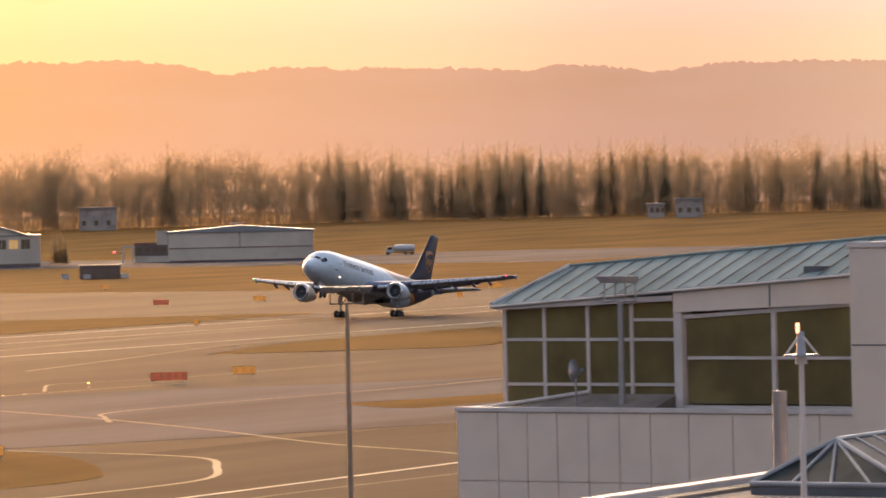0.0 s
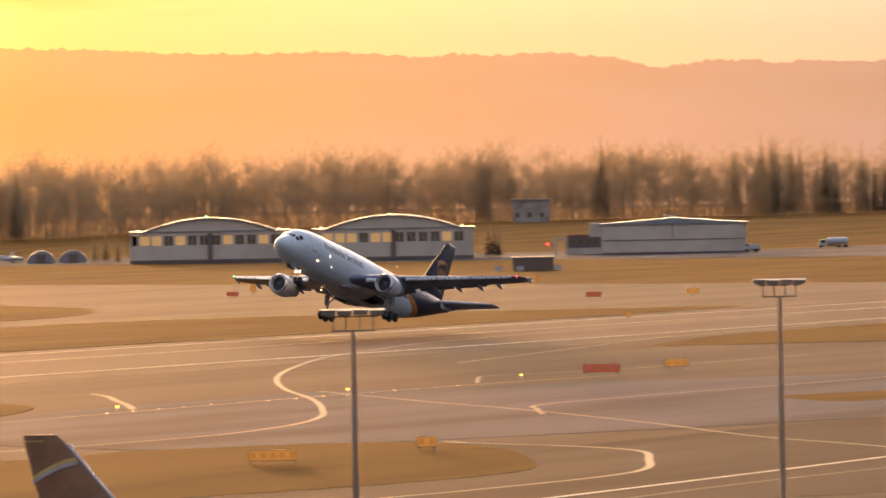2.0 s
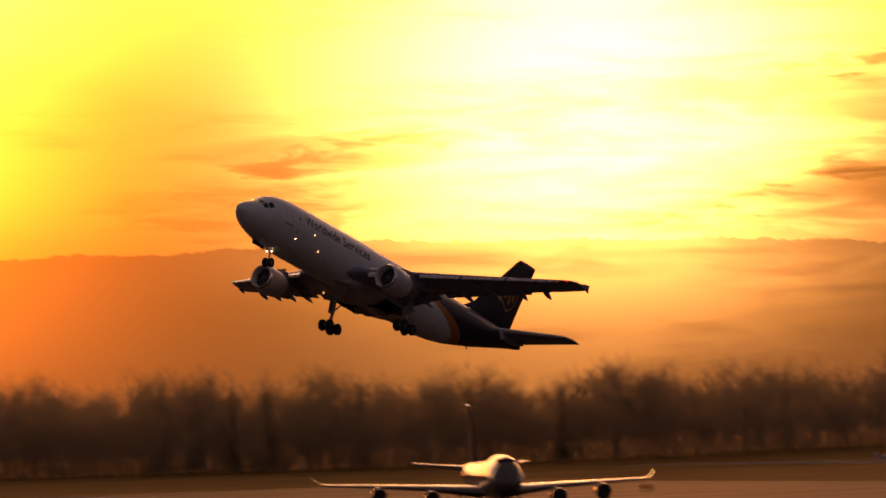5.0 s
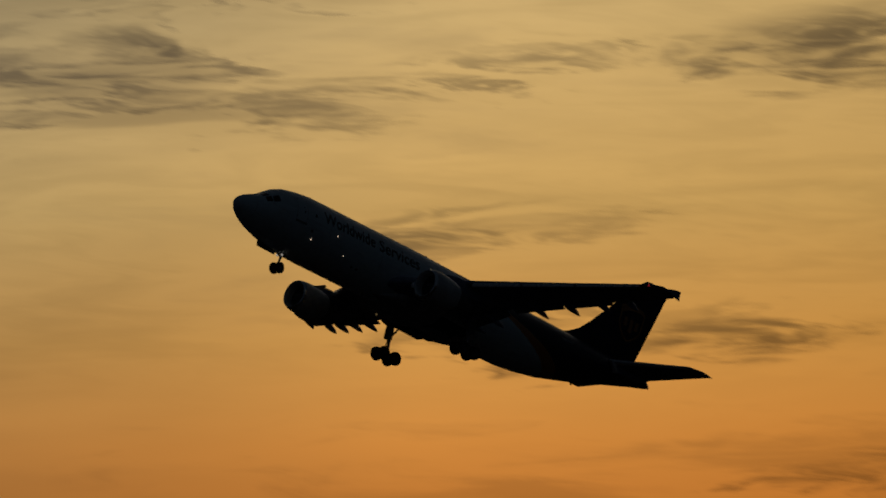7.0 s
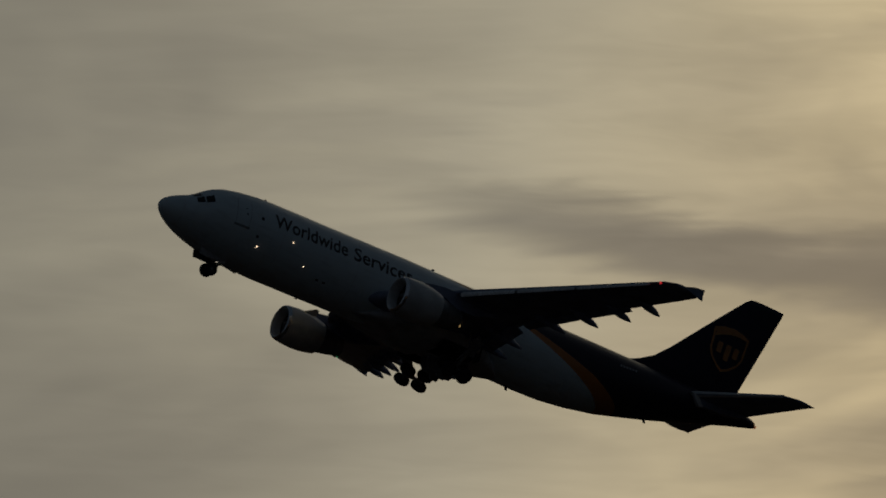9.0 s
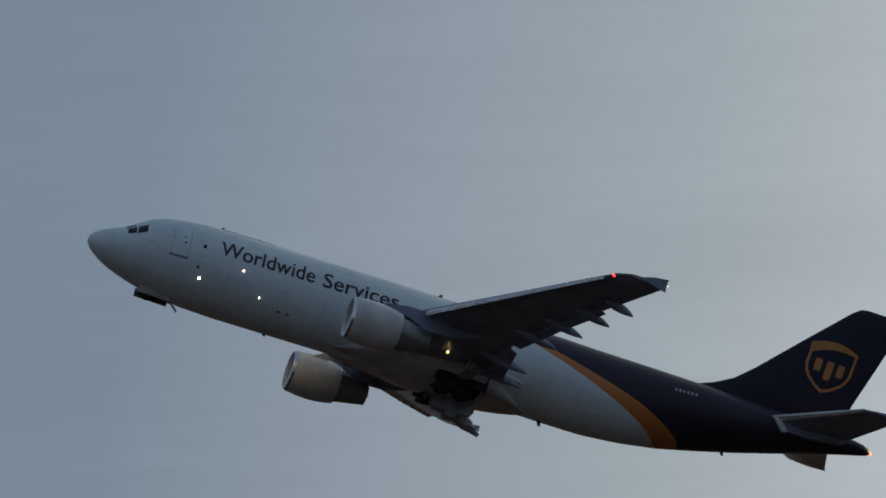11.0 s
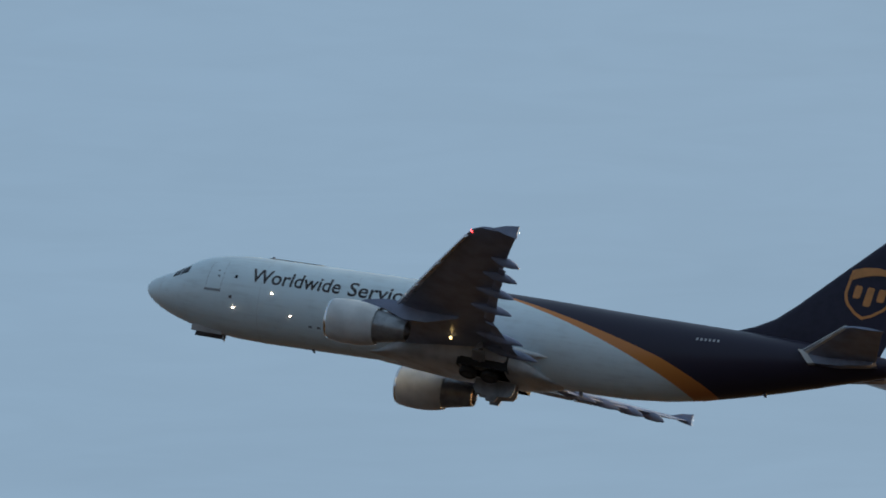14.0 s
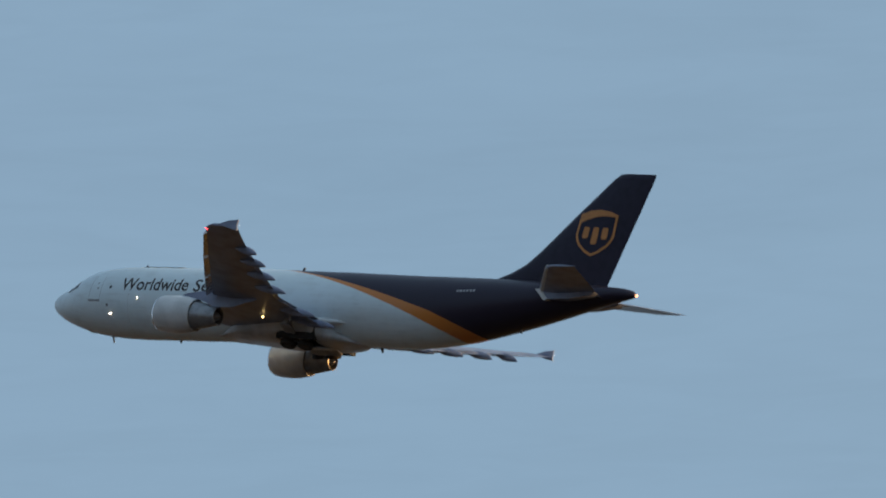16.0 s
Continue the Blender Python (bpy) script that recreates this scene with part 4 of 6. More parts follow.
# ---- more materials for the place ----
# pale see-through wood and needles: the haze is put into these materials
M_BARK = material("bark", (0.42, 0.31, 0.2), 0.95, scale=0.5, fine=6, thin=0.8, glow_through=0.6)
M_TWIG = material("bare_twigs", (0.45, 0.33, 0.21), 0.95, vary=0.12, scale=0.03, fine=0.3, spec=0.02, thin=0.82, glow_through=0.75)
M_SCRUB = material("dry_scrub", (0.45, 0.32, 0.2), 0.95, vary=0.12, scale=0.03, fine=0.3, spec=0.02, thin=0.74, glow_through=0.75)
M_NEEDLE = material("conifer_needles", (0.44, 0.34, 0.21), 0.95, vary=0.12, scale=0.1, fine=1.0, spec=0.02, thin=0.9, glow_through=0.7)
M_WALL = material("pale_wall_panel", (0.8, 0.65, 0.52), 0.7, vary=0.035, scale=0.6, fine=12, bump=0.1)
M_TRIM = material("white_trim", (0.68, 0.6, 0.54), 0.55, vary=0.08, scale=1.0)
M_TEAL = material("teal_metal_roof", (0.25, 0.32, 0.3), 0.7, 0.0, vary=0.12, scale=0.5, fine=8, spec=0.1)
M_TEAL_SEAM = material("rusty_seam", (0.2, 0.16, 0.14), 0.7, spec=0.1)
# tinted glass; the mottling in its diffuse colour stands for reflections
M_WINDOW = material("tinted_window", (0.23, 0.175, 0.075), 0.06, vary=0.22, scale=0.35, fine=3.0, spec=0.5)
M_ROOF = material("gravel_roof", (0.3, 0.235, 0.19), 0.9, vary=0.2, scale=0.8, fine=20, bump=0.3)
M_HANGAR = material("hangar_white", (0.76, 0.6, 0.45), 0.6, vary=0.1, scale=0.08, fine=1.0)
# house walls dulled in colour to sit in the haze
M_FARHOUSE = material("hazed_wall", (0.5, 0.42, 0.36), 0.85, vary=0.2, scale=0.2, fine=2)
M_HROOF = material("hangar_roof", (0.3, 0.29, 0.28), 0.42, 0.2, vary=0.1, scale=0.08, fine=1.0)
# emissive panes put in sunset light shining through the hangar; no lamps inside
M_GLOWWIN = material("sunset_glow_window", (0.7, 0.5, 0.2), 0.3, emit=(1.0, 0.58, 0.2, 0.24))
M_SKYGLASS = material("skylight_glass", (0.03, 0.04, 0.042), 0.6, vary=0.25, spec=0.04)
# warm brown put into the panes for their faint amber light
M_DULLWIN = material("warm_brown_window", (0.2, 0.13, 0.07), 0.15, vary=0.1)
# brown cladding, lightened in colour for the haze
M_RUST = material("hazed_cladding", (0.24, 0.16, 0.12), 0.8, scale=0.3, fine=3)
M_REDRAIL = material("faded_red_steel", (0.3, 0.13, 0.1), 0.6, vary=0.15, scale=0.3)
M_GALV = material("galvanised_steel", (0.34, 0.33, 0.33), 0.5, 0.35, vary=0.1, scale=1.5, fine=12)
M_PANEL = material("lamp_housing", (0.36, 0.36, 0.38), 0.26, 0.45, vary=0.06)
# the brown tone puts the haze over galvanised posts into their colour
M_MAST = material("haze_brown_mast", (0.42, 0.29, 0.19), 0.7, vary=0.15, scale=0.8, fine=8, spec=0.2)
M_LAMPCASE = material("dull_lamp_housing", (0.3, 0.25, 0.21), 0.55, vary=0.1, spec=0.15)
# sign colours muted for the haze; bars glow to stay close to the face
M_SIGNRED = material("red_sign_face", (0.42, 0.1, 0.05), 0.5, emit=(1.0, 0.2, 0.07, 0.2))
M_SIGNYEL = material("yellow_sign_face", (0.45, 0.26, 0.06), 0.5, emit=(1.0, 0.42, 0.1, 0.26))
M_SIGNTXT = material("sign_bars", (0.5, 0.24, 0.14), 0.5)
M_SIGNBAR = material("muted_sign_bars", (0.4, 0.21, 0.03), 0.6, emit=(1.0, 0.36, 0.05, 0.2))
M_SIGNBLK = material("sign_black", (0.16, 0.075, 0.02), 0.6)
M_AMBER = material("amber_light", (0.9, 0.6, 0.1), 0.3, emit=(1.0, 0.55, 0.08, 7.0))
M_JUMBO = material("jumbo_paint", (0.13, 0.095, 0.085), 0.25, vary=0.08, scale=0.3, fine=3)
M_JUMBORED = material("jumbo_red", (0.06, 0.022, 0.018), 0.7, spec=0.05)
M_FIN2 = material("airliner_fin_paint", (0.26, 0.13, 0.065), 0.4, vary=0.1)
M_BAND = material("pale_gold_band", (0.62, 0.45, 0.16), 0.45)
M_VAN = material("white_vehicle", (0.6, 0.58, 0.55), 0.35)
M_VANDARK = material("brown_boards", (0.22, 0.14, 0.1), 0.5)


# ---- woods ----
def rod_tris(p, q, r0, r1, n=5):
    """Points and triangles of a thin tapered rod."""
    bm = tube(bmesh.new(), p, q, r0, r1, n, caps=False)
    bmesh.ops.triangulate(bm, faces=bm.faces)
    vs = [tuple(v.co) for v in bm.verts]
    bm.verts.index_update()
    fs = [tuple(v.index for v in f.verts) for f in bm.faces]
    bm.free()
    return vs, fs


def bare_tree(seed, height):
    """(wood points, wood faces, twig points, twig faces) of a leafless broad tree."""
    rng = np.random.default_rng(seed)
    wv, wf, tv, tf = [], [], [], []

    def add(p, q, r0, r1):
        v, f = rod_tris(p, q, r0, r1)
        o = len(wv)
        wv.extend(v)
        wf.extend(tuple(i + o for i in t) for t in f)

    def clump(c, size, n):
        """Fine upright sprays of twigs round c."""
        for _ in range(n):
            o = np.array(c) + rng.normal(size=3) * size * (0.55, 0.55, 0.7)
            d = np.array((0, 0, 1.0)) + rng.normal(size=3) * 0.33
            d /= np.linalg.norm(d)
            a = rng.uniform(0, 6.283)
            s = np.array((math.cos(a), math.sin(a), 0))
            ln, w = size * rng.uniform(0.6, 1.3), size * rng.uniform(0.05, 0.12)
            k = len(tv)
            tv.extend([tuple(o - s * w), tuple(o + s * w), tuple(o + d * ln)])
            tf.append((k, k + 1, k + 2))

    lean = rng.normal(size=2) * 0.02 * height
    top = np.array((lean[0], lean[1], height * 0.8))
    add((0, 0, -1.0), tuple(top * 0.45), height * 0.016, height * 0.011)
    add(tuple(top * 0.45), tuple(top), height * 0.011, height * 0.003)
    clump(top, height * 0.07, 50)
    for i in range(16):
        f = rng.uniform(0.15, 0.95)
        a = rng.uniform(0, 6.283)
        b = top * f
        ln = height * rng.uniform(0.12, 0.3) * (1.1 - 0.55 * f)
        e = b + np.array((math.cos(a) * ln * 1.1, math.sin(a) * ln * 1.1, ln * rng.uniform(0.5, 1.0)))
        add(tuple(b), tuple(e), height * 0.005, height * 0.0015)
        clump(e, height * rng.uniform(0.06, 0.1), 30)
        clump((b + e) / 2, height * 0.08, 20)
    return wv, wf, tv, tf


def conifer(seed, height):
    """A narrow spruce: whorls of drooping boughs, closing towards the tip."""
    rng = np.random.default_rng(seed)
    wv, wf = rod_tris((0, 0, -1.0), (0, 0, height * 0.97), height * 0.014, height * 0.002)
    tv, tf = [], []
    tiers = 34
    for i in range(tiers):
        f = 0.06 + 0.94 * i / tiers
        r = height * 0.135 * (1 - f) ** 0.75 + 0.22
        z = f * height
        for j in range(9 if f < 0.8 else 6):
            a = j * 0.7 + i * 0.37 + rng.uniform(-0.3, 0.3)
            rr = r * rng.uniform(0.75, 1.12)
            w = 0.42 * rr
            c, s = math.cos(a), math.sin(a)
            k = len(tv)
            dz = -rr * rng.uniform(0.25, 0.6)
            tv.extend([(0, 0, z + rr * 0.5), (c * rr * 0.75 - s * w, s * rr * 0.75 + c * w, z + dz * 0.8), (c * rr * 1.12, s * rr * 1.12, z + dz), (c * rr * 0.75 + s * w, s * rr * 0.75 - c * w, z + dz * 0.8)])
            tf.extend([(k, k + 1, k + 2), (k, k + 2, k + 3)])
    return wv, wf, tv, tf


def tri_mesh(name, v, f):
    me = bpy.data.meshes.new(name)
    me.from_pydata(v, [], f)
    return me


def tree_line(az):
    return float(np.interp(az, [-80, -72, -68, -64, -61, -58, -55, -50, -40], [3050, 3000, 2930, 2760, 2560, 2330, 2180, 2080, 2050]))


def build_woods():
    rng = np.random.default_rng(5)
    kinds = [bare_tree(10 + i, 30.0) for i in range(6)] + [conifer(40 + i, 30.0) for i in range(3)]
    arrays = [tuple(np.array(q) for q in k) for k in kinds]
    # single trees in front of the wood: each a thing with trunk and crown
    meshes = []
    for i, (wv, wf, tv, tf) in enumerate(kinds):
        a, b = tri_mesh("trunk", wv, wf), tri_mesh("crown", tv, tf)
        a.materials.append(M_BARK)
        b.materials.append(M_TWIG if i < 6 else M_NEEDLE)
        meshes.append((a, b))

    def spot(az, back):
        d = tree_line(az) + back
        w = heading(az)
        return w.x * d, w.y * d, rise(d, 0)

    def single(i, az, back, size):
        name, label, cat = ("bare_tree", "tall leafless broad tree at the edge of the wood", "tree") if i < 6 else ("conifer_tree", "tall dark conifer rising over the wood", "conifer")
        x, y, z = spot(az, back)
        t = thing(name, label, cat, pose(x, y, z, 0, 0, rng.uniform(0, 360)) @ Matrix.Scale(size, 4), "trees along the airfield")
        for nm, me in zip(("trunk", "crown"), meshes[i]):
            ob = new(nm, me)
            ob.parent = t
    az = -74.0
    while az < -50.0:
        single(int(rng.integers(0, 6)), az, rng.uniform(-35, 0), rng.uniform(0.75, 1.08))
        az += rng.uniform(0.18, 0.4)
    for az, s in ((-66.0, 1.2), (-67.35, 1.2), (-67.47, 1.18), (-67.6, 1.1), (-67.9, 1.08), (-68.2, 1.1), (-68.5, 1.2), (-68.62, 1.12), (-68.8, 1.17), (-69.0, 1.15), (-69.15, 1.1), (-69.4, 1.17), (-69.65, 1.2), (-69.75, 1.22),
                  (-69.95, 1.15), (-70.05, 1.14), (-70.2, 1.24), (-70.35, 1.2), (-70.8, 1.16), (-70.9, 1.18), (-71.15, 1.1), (-71.5, 1.16), (-71.75, 1.2), (-71.9, 1.15), (-72.2, 1.2), (-72.6, 1.15), (-61.05, 1.0), (-58.9, 1.02),
                  (-55.3, 1.05), (-54.5, 1.15), (-54.2, 1.1), (-53.9, 1.1), (-53.6, 1.05), (-57.0, 1.0), (-65.0, 1.05)):
        single(6 + int(rng.integers(0, 3)), az, rng.uniform(-10, 45), s)
    # dark columnar trees beside the arched hangars
    for az, d, size in ((-65.03, 1990, 0.36), (-65.08, 1996, 0.4), (-65.12, 1985, 0.3), (-61.9, 2010, 0.28), (-61.8, 2030, 0.35), (-61.7, 2020, 0.3)):
        w = heading(az)
        t = thing("columnar_tree", "dark narrow tree beside a hangar", "tree", pose(w.x * d, w.y * d, 0, 0, 0, rng.uniform(0, 360)) @ Matrix.Diagonal((size * 1.5, size * 1.5, size, 1)), "trees by the hangars")
        for nm, me in zip(("trunk", "crown"), meshes[6]):
            ob = new(nm, me)
            ob.parent = t
    # the depth of the wood: leafless crowns beyond counting
    pts = {0: [], 1: []}
    tris = {0: [], 1: []}
    count = {0: 0, 1: 0}
    az = -80.0
    while az < -44.0:
        for row in range(4):
            a = az + rng.uniform(-0.06, 0.06)
            con = a < -67.0 and rng.random() < 0.16
            wv, wf, tv, tf = arrays[int(rng.integers(6, 9) if con else rng.integers(0, 6))]
            x, y, z = spot(a, 15 + row * 26 + rng.uniform(-9, 9))
            s = rng.uniform(0.82, 1.12) + 0.02 * row
            s += 0.07 * math.sin(a * 5.0) + 0.05 * math.sin(a * 13.0)
            r = rng.uniform(0, 6.283)
            m = np.array(((math.cos(r), -math.sin(r), 0), (math.sin(r), math.cos(r), 0), (0, 0, 1))) * s
            for part_i, (v, f) in enumerate(((wv, wf), (tv, tf))):
                pts[part_i].append(v @ m.T + np.array((x, y, z)))
                tris[part_i].append(f + count[part_i])
                count[part_i] += len(v)
        az += 0.1
    wood = thing("far_woods", "dense leafless brown wood beyond the airfield", "woods", kind="stuff")
    for i, (nm, mat) in enumerate((("trunks", M_BARK), ("crowns", M_TWIG))):
        v, f = np.concatenate(pts[i]), np.concatenate(tris[i])
        me = bpy.data.meshes.new(nm)
        me.vertices.add(len(v))
        me.vertices.foreach_set("co", v.astype(np.float32).ravel())
        me.loops.add(len(f) * 3)
        me.loops.foreach_set("vertex_index", f.astype(np.int32).ravel())
        me.polygons.add(len(f))
        me.polygons.foreach_set("loop_start", np.arange(0, len(f) * 3, 3, dtype=np.int32))
        me.update(calc_edges=True)
        me.materials.append(mat)
        ob = new(nm, me)
        ob.parent = wood
        tagged(ob, kind="stuff")
    # low scrub along the foot of the wood
    v, f = [], []
    az = -80.0
    while az < -40.0:
        for _ in range(5):
            x, y, z = spot(az + rng.uniform(-0.05, 0.05), rng.uniform(-25, 60))
            top = rng.uniform(6.0, 22.0)
            for _ in range(28):
                c = np.array((x, y, z)) + np.array((rng.normal() * 2.6, rng.normal() * 2.6, top * rng.uniform(0.0, 1.0) ** 1.3 - 0.5))
                a = rng.uniform(0, 6.283)
                side = np.array((math.cos(a), math.sin(a), 0)) * rng.uniform(0.3, 0.8)
                k = len(v)
                v.extend([tuple(c - side), tuple(c + side), tuple(c + np.array((rng.normal() * 0.5, rng.normal() * 0.5, rng.uniform(2.0, 4.5))))])
                f.append((k, k + 1, k + 2))
        az += 0.06
    me = tri_mesh("scrub", v, f)
    me.materials.append(M_SCRUB)
    tagged(new("scrub", me), "low brown scrub at the foot of the wood", "scrub", kind="stuff")


build_woods()


# ---- hangars across the field ----
def facing(az, d):
    """A pose d metres out along az whose -y side faces the camera's mast."""
    w = heading(az)
    return pose(w.x * d, w.y * d, 0, 0, 0, az)


def arch_hangar(m, width, lit):
    hg = thing("arched_hangar", "pale hangar with an arched roof and a window band", "hangar", m, "arched hangars")
    w, depth, eave, peak = width / 2, 46.0, 9.0, 13.0
    part("wall", box(-w, w, 0, 0.5, 0, 5.1), M_HANGAR, hg)
    part("wall", box(-w, w, 0, 0.5, 7.9, eave), M_HANGAR, hg)
    part("wall", box(-w, -w + 0.5, 0.5, depth, 0, eave), M_HANGAR, hg)
    part("wall", box(w - 0.5, w, 0.5, depth, 0, eave), M_HANGAR, hg)
    part("wall", box(-w, w, depth, depth + 0.5, 0, eave), M_HANGAR, hg)
    n = 24
    rings = []
    for y in (-0.8, depth + 0.8):
        r = [Vector((-w * 0.86 + 1.72 * w * i / n, y, eave + (peak - eave) * (1 - (2 * i / n - 1) ** 2))) for i in range(n + 1)]
        rings.append(r + [Vector((p.x, y, p.z - 0.35)) for p in reversed(r)])
    part("roof", skin(bmesh.new(), rings), M_HROOF, hg, "low arched metal roof")
    rings = [[Vector((-w * 0.86 + 1.72 * w * i / n, y, eave + (peak - eave) * (1 - (2 * i / n - 1) ** 2) - 0.36)) for i in range(n + 1)] + [Vector((w * 0.86, y, eave)), Vector((-w * 0.86, y, eave))] for y in (0.1, 0.4)]
    part("gable", skin(bmesh.new(), rings), M_HANGAR, hg)
    part("flat_roof", box(-w - 0.4, w + 0.4, -0.4, depth, eave - 0.06, eave + 0.2), M_HROOF, hg)
    part("plinth", box(-w, w, -0.12, -0.002, 0, 0.9), M_RUST, hg)
    k = 12
    step = (width - 5) / k
    for i in range(k):
        x = -w + 2.5 + i * step
        # panes numbered in lit glow for the sunset behind them
        win = part("window", box(x + 0.45, x + step - 0.45, 0.2, 0.3, 5.15, 7.85), M_GLOWWIN if (i in lit) else M_DULLWIN, hg)
        part("mullion", box(x + step / 2 - 0.07, x + step / 2 + 0.07, 0.1, 0.19, 5.15, 7.85), M_HANGAR, win)
        part("pier", box(x - 0.45, x + 0.45, 0.02, 0.48, 5.1, 7.9), M_HANGAR, hg)
    part("pier", box(w - 2.95, w, 0.02, 0.48, 5.1, 7.9), M_HANGAR, hg)
    part("downpipe", box(-0.7, 0.7, -0.55, -0.13, 0, 8.6), M_RUST, hg, "dark brown service shaft")
    glow_dot("roof_lamp", hg, M_GREEN, (-1.0, -0.5, peak + 0.25), 0.22)
    glow_dot("roof_lamp", hg, M_AMBER_SOFT, (w * 0.86, -0.9, eave + 0.5), 0.28)
    glow_dot("roof_lamp", hg, M_AMBER_SOFT, (-w * 0.9, -0.9, eave + 0.4), 0.28)
    return hg


M_AMBER_SOFT = material("soft_amber_lamp", (0.9, 0.6, 0.2), 0.3, emit=(1.0, 0.7, 0.2, 4.0))
arch_hangar(facing(-64.23, 1965), 46.5, (0, 1, 2, 4, 5, 10))
arch_hangar(facing(-62.68, 1975), 46.5, (0, 1, 3, 7, 10))
link = thing("link_building", "low pale shed between the hangars", "shed", facing(-63.45, 1990))
part("wall", box(-4, 4, 0, 14, 0, 6.6, 0.05), M_HANGAR, link)
part("roof", box(-4.4, 4.4, -0.4, 14.4, 6.6, 7.0), M_HROOF, link)
part("door", box(-1.4, 1.4, -0.06, -0.002, 0, 3.2), M_RUST, link)

wh = thing("white_hangar", "long white hangar with a low gabled roof", "hangar", facing(-66.6, 2005))
part("wall", box(-21.5, 21.5, 0, 34, 0, 8.9, 0.05), M_HANGAR, wh)
rings = [[Vector((-22, y, 8.9)), Vector((0, y, 10.5)), Vector((22, y, 8.9)), Vector((22, y, 8.6)), Vector((-22, y, 8.6))] for y in (-0.6, 34.6)]
part("roof", skin(bmesh.new(), rings), M_HROOF, wh)
for i in range(8):
    part("door_leaf", box(-20.6 + i * 5.16, -15.5 + i * 5.16, -0.14, -0.002, 0.1, 7.9), M_HANGAR, wh)
part("rail", box(-21, 21, -0.3, -0.142, 3.9, 4.15), M_REDRAIL, wh, "faded red rail across the doors")
part("rail", box(-21, 21, -0.3, -0.142, 0.09, 0.4), M_REDRAIL, wh)
part("downpipe", box(-0.35, -0.1, -0.32, -0.142, 4.16, 8.5), M_RUST, wh)
part("floodlight", box(-3.0, 0.9, -0.8, -0.2, 10.95, 11.25), M_PANEL, wh)

an = thing("annex_tower", "low brown annex with a small stair tower beside the hangar", "annex", facing(-66.6, 2005))
part("base", box(-31.4, -21.6, 0.5, 8, 0, 2.1, 0.05), M_HANGAR, an)
part("cabin", box(-31.4, -21.6, 0.3, 8, 2.1, 5.2, 0.05), M_RUST, an, "dark brown upper floor")
for i in range(4):
    part("window", box(-30.6 + i * 2.3, -29.0 + i * 2.3, 0.2, 0.298, 3.2, 4.5), M_DULLWIN, an)
part("parapet", box(-31.5, -24.9, 0.25, 0.45, 5.2, 5.9), M_REDRAIL, an)
part("stair_tower", box(-24.8, -21.6, 0.3, 4, 5.2, 9.1, 0.05), M_HANGAR, an)
part("tower_cap", box(-25.1, -21.4, 0.1, 4.2, 9.1, 9.3), M_TRIM, an)
part("gantry", box(-35.2, -31.5, 0.6, 1.2, 4.6, 5.0), M_TRIM, an)
for x in (-35.1, -32.2):
    part("gantry_post", box(x, x + 0.5, 0.6, 1.2, 0, 4.6), M_TRIM, an)
part("arm", box(-37.4, -35.2, 0.7, 1.1, 2.9, 3.15), M_RUST, an)
glow_dot("lamp", an, M_RED, (-37.3, 0.6, 3.35), 0.25)

for az, d, w, hh, dp in ((-65.4, 2780, 15, 11, 10), (-70.4, 2810, 11, 9, 8), (-70.12, 2830, 7, 6.5, 8)):
    fb = thing("far_house", "pale building before the trees, half hidden", "house", facing(az, d) @ Matrix.Translation((0, 0, rise(d, 0))))
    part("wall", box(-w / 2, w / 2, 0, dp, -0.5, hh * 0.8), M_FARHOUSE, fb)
    part("roof", box(-w / 2 - 0.6, w / 2 + 0.6, -0.8, dp + 0.6, hh * 0.8, hh * 0.8 + 0.7, 0.1), M_HROOF, fb)
    for i in range(3):
        part("window", box(-w / 2 + 1 + i * w / 3, -w / 2 + 2.6 + i * w / 3, -0.08, -0.002, 2, 4), M_DULLWIN, fb)


# ---- vehicles on the field ----
def vehicle(name, label, m, ln, hh, body, cab_len, tank=False):
    v = thing(name, label, "truck", m)
    if tank:
        rings = [[Vector((x, 1.2 + 1.15 * math.cos(a) * k, 2.1 + 1.1 * math.sin(a) * k)) for a in [2 * math.pi * i / 16 for i in range(16)]] for x, k in ((0.1, 0.7), (0.5, 1), (ln - 0.5, 1), (ln - 0.1, 0.7))]
        part("tank", skin(bmesh.new(), rings), body, v)
    else:
        part("body", box(0, ln, 0, 2.4, 0.9, hh, 0.08), body, v)
    part("chassis", box(-cab_len, ln, 0.4, 2.0, 0.55, 0.9), M_SIGNBLK, v)
    rings = [[Vector((-cab_len - 0.15, y, 0.7)), Vector((-cab_len - 0.1, y, 1.6)), Vector((-cab_len + 0.5, y, 2.6)), Vector((-0.1, y, 2.6)), Vector((-0.1, y, 0.7))] for y in (0.05, 2.35)]
    cab = part("cab", skin(bmesh.new(), rings), M_VAN, v)
    part("side_window", box(-cab_len + 0.45, -0.5, -0.01, 0.048, 1.65, 2.4), M_DARKGLASS, cab)
    for x in (-cab_len + 0.6, ln * 0.55, ln - 0.9):
        for y in (0.15, 2.25):
            bm = bmesh.new()
            tube(bm, (x, y - 0.15, 0.5), (x, y + 0.15, 0.5), 0.5, n=16)
            part("wheel", bm, M_TYRE, v)
    return v


vehicle("tanker_truck", "white tank truck parked on the far taxiway", facing(-67.95, 2078) @ pose(-2, 0, 0.02), 6.5, 3, M_VAN, 2.4, tank=True)
vehicle("service_van", "small white van parked beside the long hangar", facing(-67.3, 2000) @ pose(-2, -6, 0.02), 3.0, 2.2, M_VAN, 1.5)
hut = thing("field_shed", "low brown flat-roofed shed on the grass", "shed", facing(-65.41, 1632))
part("wall", box(-4.9, 4.9, 0, 4, 0, 3.1, 0.04), M_VANDARK, hut)
